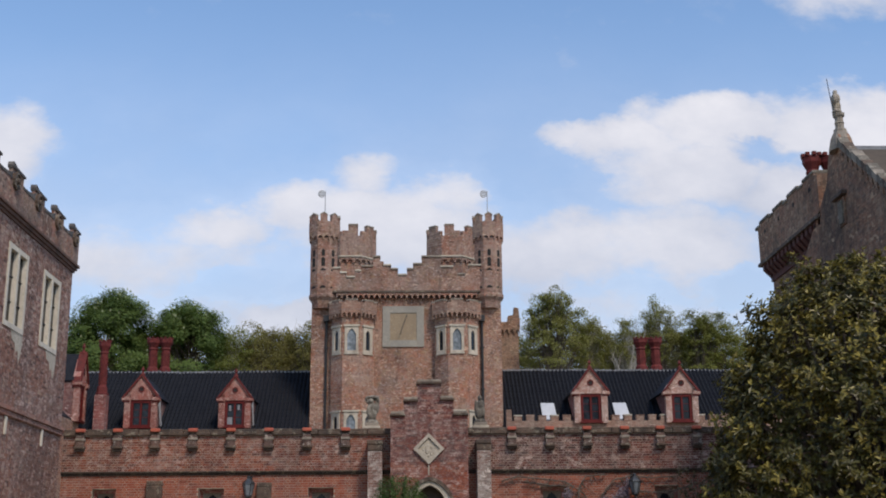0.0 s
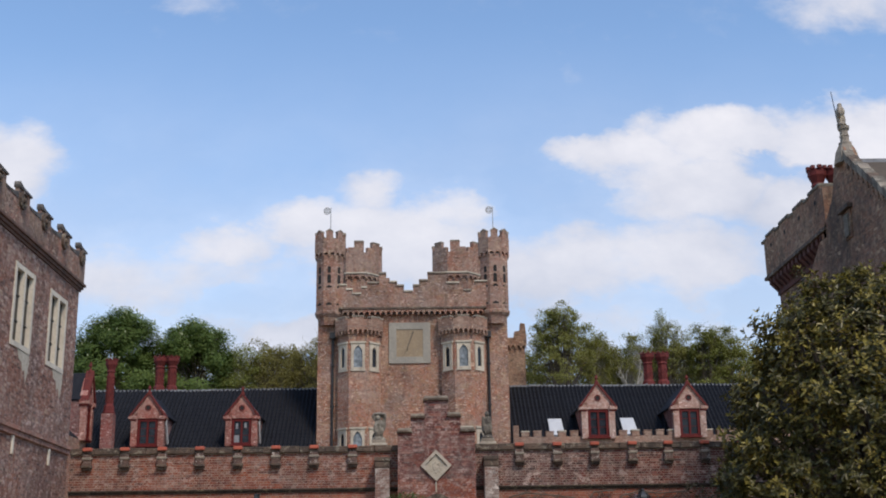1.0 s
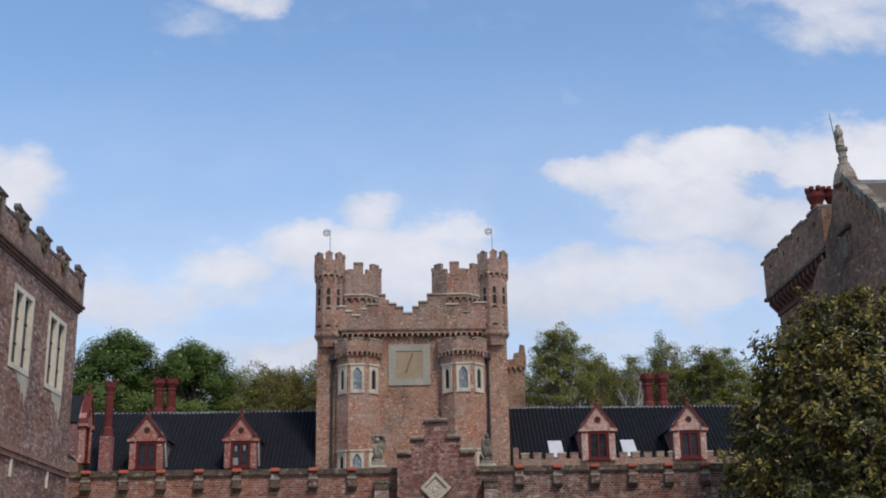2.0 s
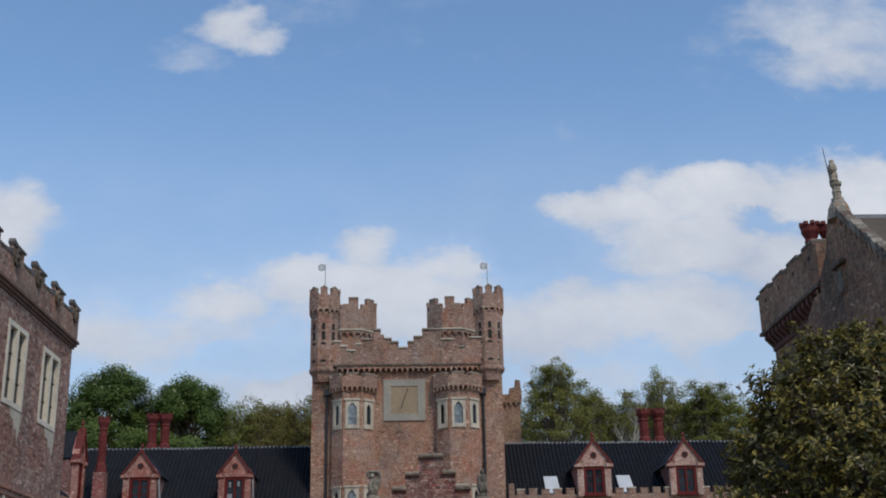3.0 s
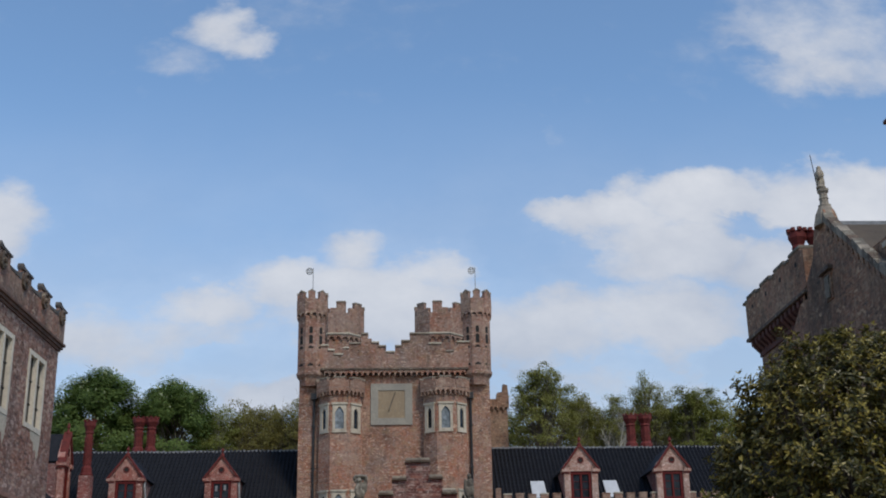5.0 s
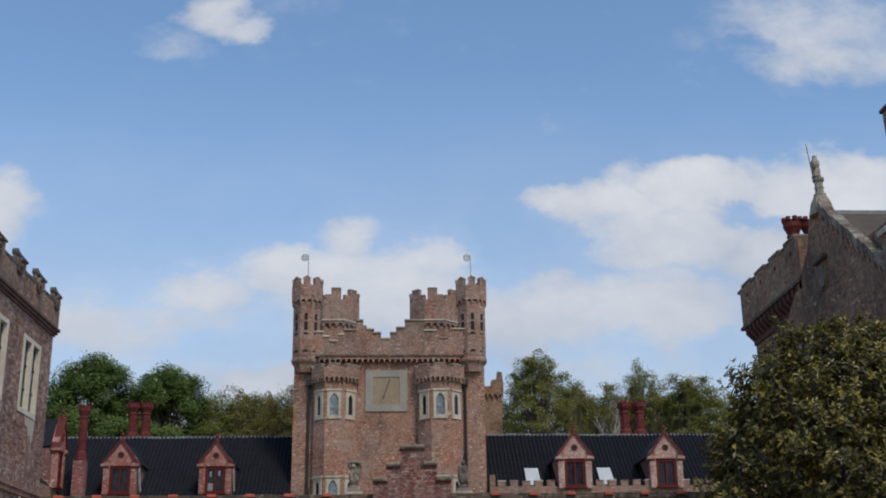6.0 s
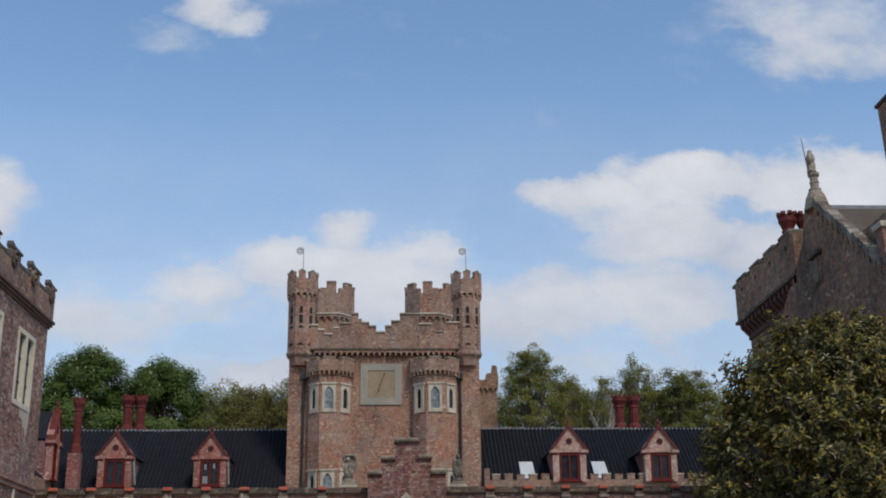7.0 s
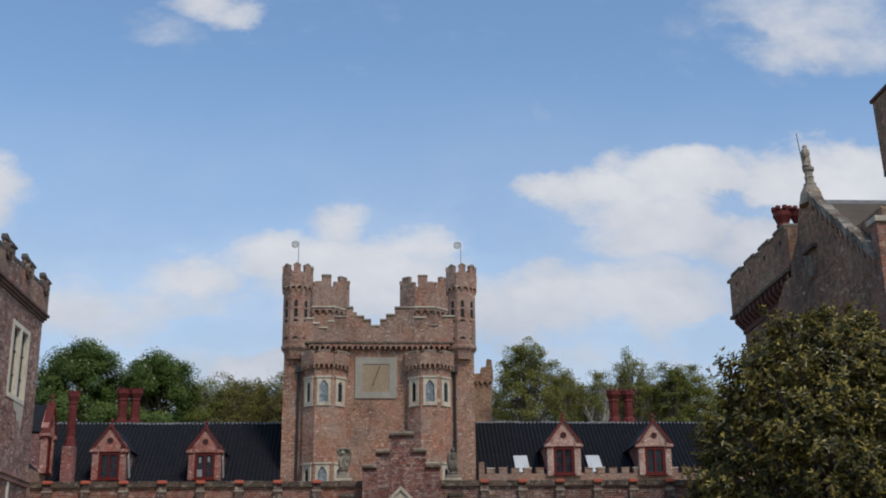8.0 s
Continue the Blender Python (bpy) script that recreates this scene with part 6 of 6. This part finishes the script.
for run in runs:
    for (x0, z0), (x1, z1) in zip(run, run[1:]):
        limb(bm, (x0, 31.9, z0), (x1, 31.9, z1), 0.022, 0.018, 6)
        for _ in range(7):
            f = rng.uniform()
            p = Vector((x0 + (x1 - x0) * f, 31.9, z0 + (z1 - z0) * f))
            limb(bm, p, p + Vector((rng.uniform(-0.35, 0.35), rng.uniform(-0.1, 0.02), rng.uniform(-0.3, 0.2))), 0.012, 0.004, 4)
part("stem", bm, BARK, vine)
c = []
for x, z, r in ((5.75, 3.45, 0.18), (5.6, 3.25, 0.2), (5.35, 3.2, 0.14), (5.05, 3.1, 0.12), (5.9, 3.65, 0.12), (4.25, 3.35, 0.12), (4.5, 3.15, 0.1), (5.2, 2.8, 0.3), (5.9, 2.9, 0.3)):
    c.append(np.array([x, 31.78, z]) + rng.normal(size=(220, 3)) * np.array([r, 0.07, r * 0.9]) * 0.55)
c = np.concatenate(c)
leaf_mesh("blossom", c, unit(rng.normal(size=c.shape) + np.array([0, -0.8, 0])), rng.uniform(0.03, 0.06, len(c)), WISTERIA, vine, rng, 0.8, label="pale mauve flower clusters")
bush = thing("climbing_shrub", (8.2, 31.3, 0), "dark twiggy climbing shrub against the brick wall", "shrub")
bm = bmesh.new()
c = []
for _ in range(46):
    a = Vector((rng.uniform(7.6, 8.8), rng.uniform(31.2, 31.7), rng.uniform(0, 2.2)))
    b = Vector((rng.uniform(7.0, 9.1), rng.uniform(31.0, 31.75), rng.uniform(2.6, 4.5)))
    limb(bm, a, b, 0.02, 0.005, 4)
    for _ in range(42):
        p = a.lerp(b, rng.uniform(0.4, 1.05))
        c.append(np.array(p) + rng.normal(size=3) * 0.13)
part("stem", bm, BARK, bush)
c = np.array(c)
c = c[c[:, 1] < 31.8]
leaf_mesh("foliage", c, unit(rng.normal(size=c.shape) + np.array([0, -0.5, 0.5])), rng.uniform(0.06, 0.12, len(c)), CLIMBER_LEAF, bush, rng, 0.55)

# ---- statues, each one plain carved mass ----
def statue(name, pieces, material, label, at, category="statue"):
    """Rounded masses fused into one plain mesh. Pieces: centre, radii (local)."""
    bm = bmesh.new()
    for c, r in pieces:
        made = bmesh.ops.create_icosphere(bm, subdivisions=3, radius=1.0)["verts"]
        for v in made:
            v.co = Vector((c[0] + v.co.x * r[0], c[1] + v.co.y * r[1], c[2] + v.co.z * r[2]))
    ob = part(name, bm, material, None, label)
    ob.location = at
    tagged(ob, label, category)
    mod = ob.modifiers.new("fuse", "REMESH")
    mod.mode, mod.voxel_size, mod.use_smooth_shade = "VOXEL", 0.022, True
    return ob


BEAST = [((0, 0, 0.07), (0.2, 0.16, 0.08)), ((0, 0, 0.03), (0.23, 0.18, 0.05)), ((0, 0.02, 0.33), (0.15, 0.13, 0.24)), ((0, -0.02, 0.56), (0.14, 0.12, 0.16)), ((-0.03, -0.05, 0.75), (0.09, 0.1, 0.09)),
         ((0.14, 0.03, 0.56), (0.045, 0.08, 0.26)), ((-0.1, -0.08, 0.42), (0.07, 0.05, 0.16)), ((0.06, -0.1, 0.3), (0.1, 0.04, 0.13)),
         ((0, -0.12, 0.32), (0.11, 0.03, 0.17)), ((0.08, -0.02, 0.2), (0.06, 0.1, 0.12)), ((-0.08, -0.02, 0.2), (0.06, 0.1, 0.12)), ((0.05, 0.02, 0.84), (0.06, 0.06, 0.07)), ((-0.12, -0.06, 0.72), (0.06, 0.05, 0.05))]
CANOPIED = BEAST + [((0.02, 0.02, 0.9), (0.19, 0.15, 0.07)), ((0.19, 0.03, 0.82), (0.05, 0.1, 0.12)), ((-0.16, 0.03, 0.84), (0.05, 0.1, 0.1)), ((0.17, 0.05, 0.6), (0.05, 0.08, 0.25))]
UPRIGHT = [((0, 0, 0.06), (0.19, 0.16, 0.08)), ((0, 0.02, 0.35), (0.14, 0.13, 0.3)), ((0.02, 0, 0.62), (0.12, 0.11, 0.2)), ((0.0, -0.03, 0.86), (0.07, 0.09, 0.1)), ((-0.13, -0.03, 0.5), (0.05, 0.07, 0.3)), ((0.09, -0.08, 0.4), (0.06, 0.05, 0.2)), ((-0.04, -0.1, 0.3), (0.09, 0.04, 0.16))]
for carved, sx, words in ((CANOPIED, -0.97, "seated heraldic beast under a hood, lichened grey stone"), (UPRIGHT, 1.98, "slim upright heraldic beast of lichened grey stone")):
    statue("statue", carved, STATUE_STONE, words, (sx, FY + 0.18, 5.31)).scale = (0.88, 0.9, 0.8)
    plinth = thing("plinth", (sx, FY + 0.18, 5.165), "small square pale stone plinth on the wall coping", "plinth", "plinths under the beasts")
    part("base", worn_box(sx - 0.22, sx + 0.22, FY - 0.02, FY + 0.38, 5.165, 5.24), STONE, plinth)
    part("die", worn_box(sx - 0.18, sx + 0.18, FY + 0.02, FY + 0.34, 5.24, 5.33), STONE_GREY, plinth)
KNIGHT = [((0, 0, 0.03), (0.11, 0.11, 0.05)), ((0.04, 0, 0.15), (0.06, 0.07, 0.16)), ((-0.04, 0, 0.15), (0.06, 0.07, 0.16)), ((0, 0, 0.34), (0.1, 0.11, 0.14)), ((0, 0, 0.5), (0.055, 0.06, 0.06)),
          ((-0.07, -0.08, 0.3), (0.05, 0.09, 0.13)), ((0, 0.1, 0.38), (0.05, 0.05, 0.1))]
statue("statue", KNIGHT, STONE_GREY, "small standing stone figure on the gable pinnacle", (EX + 0.09, 24.62, 11.36))
spear = thing("lightning_rod", (EX + 0.1, 24.75, 11.4), "thin dark metal rod beside the stone figure", "rod")
bm = bmesh.new()
limb(bm, (EX + 0.06, 24.72, 11.3), (EX + 0.02, 24.86, 12.3), 0.014, 0.008, 5)
part("rod", bm, IRON, spear)

# ---- wall lanterns ----
for x in (-4.17, 6.02):
    lamp = thing("wall_lantern", (x, FY, 3.3), "grey metal wall lantern on an iron bracket", "lantern", "lanterns on the cloister wall")
    y = FY - 0.4
    bm = bmesh.new()
    limb(bm, (x, FY, 3.86), (x, y, 3.9), 0.02, 0.02)
    limb(bm, (x, FY, 3.6), (x, y + 0.1, 3.88), 0.012, 0.012)
    box(bm, x - 0.05, x + 0.05, FY - 0.03, FY - 0.001, 3.55, 3.92)
    part("bracket", bm, IRON, lamp)
    bm = bmesh.new()
    lathe(bm, x, y, [(0.02, 3.9), (0.05, 3.88), (0.05, 3.82), (0.16, 3.72), (0.17, 3.68)], 6)
    part("cap", bm, LAMP_METAL, lamp)
    bm = bmesh.new()
    lathe(bm, x, y, [(0.15, 3.68), (0.09, 3.4)], 6)
    part("glass", bm, GLASS_PALE, lamp)
    bm = bmesh.new()
    for p, q in zip(ring_outline(x, y, 0.155, 6), ring_outline(x, y, 0.095, 6)):
        limb(bm, (*p, 3.68), (*q, 3.4), 0.012, 0.012, 4)
    lathe(bm, x, y, [(0.1, 3.4), (0.1, 3.36), (0.03, 3.3), (0.02, 3.24)], 6)
    part("cage", bm, LAMP_METAL, lamp)
    bm = bmesh.new()
    limb(bm, (x, y, 3.25), (x, y, 2.6), 0.035, 0.035)
    limb(bm, (x, y, 2.6), (x, FY, 2.5), 0.035, 0.035)
    part("stem", bm, LAMP_METAL, lamp)

# ---- range that runs south behind the west wing, carrying the turned dormer ----
inner = thing("inner_range", (-20, 55, 0), "low brick range with a black pantiled roof", "building")
part("wall", new_box(-22, -16.75, 48, 60.9, 0, 8.72), BRICK_TOWER, inner)
bm = bmesh.new()
slab(bm, (0, 48), (1, 48), [(-16.8, 8.72), (-16.8, 8.8), (-20.5, 12.0), (-22.3, 10.6), (-22.3, 8.8)], -12.9, 0.0)
part("roof", bm, ROOF_TILE, inner)


# ---- single bricks on the nearer walls ----
def lay_bricks(parent, p0, p1, z0, z1, tones, seed, singles=None, holes=(), face=0.0, inside=None):
    """Flemish bond over the plan line p0-p1, proud of the wall face: bricks within singles (along0, along1) are parts, the rest one mesh."""
    rng = random.Random(seed)
    d = Vector((p1[0] - p0[0], p1[1] - p0[1])).normalized()
    n = Vector((d.y, -d.x))
    base = HOME[parent]
    length = span(p0, p1)
    shared = {}
    verts, quads, made = [], [], 0

    def corners(w, h, o):
        return [(d.x * u + n.x * k, d.y * u + n.y * k, z) for k in (-0.01, o) for u, z in ((0, 0), (w, 0), (w, h), (0, h))]

    sides = ((4, 5, 6, 7), (0, 1, 5, 4), (1, 2, 6, 5), (2, 3, 7, 6), (3, 0, 4, 7))
    row = 0
    z = z0
    while z + 0.06 <= z1 + 0.002:
        u, kind = (-0.16, 1) if row % 2 else (0.0, 0)
        while u < length:
            w = 0.218 if kind else 0.109
            a, b = max(u, 0.0) + 0.006, min(u + w, length) - 0.006
            cut = next((h for h in holes if a < h[1] and b > h[0] and z < h[3] and z + 0.056 > h[2]), None)
            if cut:
                b2, a2 = min(b, cut[0] - 0.004), max(a, cut[1] + 0.004)
                if b2 - a > 0.04:
                    b = b2
                elif b - a2 > 0.04:
                    a = a2
                else:
                    b = a
            if b - a > 0.04 and (inside is None or inside((a + b) / 2, z + 0.028)):
                o = face + rng.choice((0.004, 0.006, 0.008, 0.011))
                at = Vector((p0[0] + d.x * a, p0[1] + d.y * a, z)) - base
                if singles and singles[0] < a < singles[1] and made < 300:
                    key = (round(b - a, 2), round(o, 3))
                    if key not in shared:
                        me = bpy.data.meshes.new("brick")
                        me.from_pydata(corners(key[0], 0.054, o), [], sides)
                        me.materials.append(PIECES[tones, True])
                        shared[key] = me
                    ob = new("brick", shared[key])
                    ob.parent, ob.location = parent, at
                    made += 1
                else:
                    k = len(verts)
                    verts += [tuple(at + Vector(c)) for c in corners(b - a, 0.054, o)]
                    quads += [tuple(k + i for i in f) for f in sides]
            u, kind = u + w, 1 - kind
        row += 1
        z += 0.066
    me = bpy.data.meshes.new("brickwork")
    me.from_pydata(verts, [], quads)
    me.materials.append(PIECES[tones, False])
    ob = new("brickwork", me)
    ob.parent = parent
    tagged(ob, kind="stuff")


holes_w = [(y0 - 22.9, y1 - 22.9, 6.97, 8.92) for y0, y1 in WEST_WINDOWS[:3]]
lay_bricks(west, (WX, 22.9), (WX, 31.74), 5.2, 9.43, "west", 1, (5.5, 6.4), holes_w)
lay_bricks(west, (WX, 22.9), (WX, 31.74), 2.5, 4.98, "west", 2)
for x0, x1 in (LEFT_RUN, RIGHT_RUN):
    fh = [(a - x0, b - x0, 1.3, 3.6) for a, b in FRONT_WINDOWS if x0 < a < x1]
    lay_bricks(front, (x0, FY), (x1, FY), 2.5, 4.0, "lower", 3, None, fh)
    # the right run's darker porch tones carry part of its shade as colour
    lay_bricks(front, (x0, FY - 0.03), (x1, FY - 0.03), 4.062, 4.99, "porch" if x0 > 0 else "front", 4, (4.0, 9.0) if x0 < 0 else None)


def on_gable(u, z):
    x = u - 0.45
    tops = ((-0.45, 5.4), (-0.09, 5.78), (0.27, 6.25), (0.88, 5.81), (1.22, 5.41))
    top = [h for lo, h in tops if x >= lo][-1]
    arch = abs(x - AX) < AW + 0.3 and z < AS + 0.75 - 0.6 * (abs(x - AX) / (AW + 0.3)) ** 2
    return z < top - 0.05 and not arch and abs(x - 0.56) + abs(z - 4.555) > 0.44


lay_bricks(porch, (-0.45, PY), (1.6, PY), 2.5, 4.21, "front", 7, None, (), 0.0, on_gable)
lay_bricks(porch, (-0.45, PY), (1.6, PY), 4.216, 6.3, "porch", 6, (0.0, 2.0), (), 0.0, on_gable)
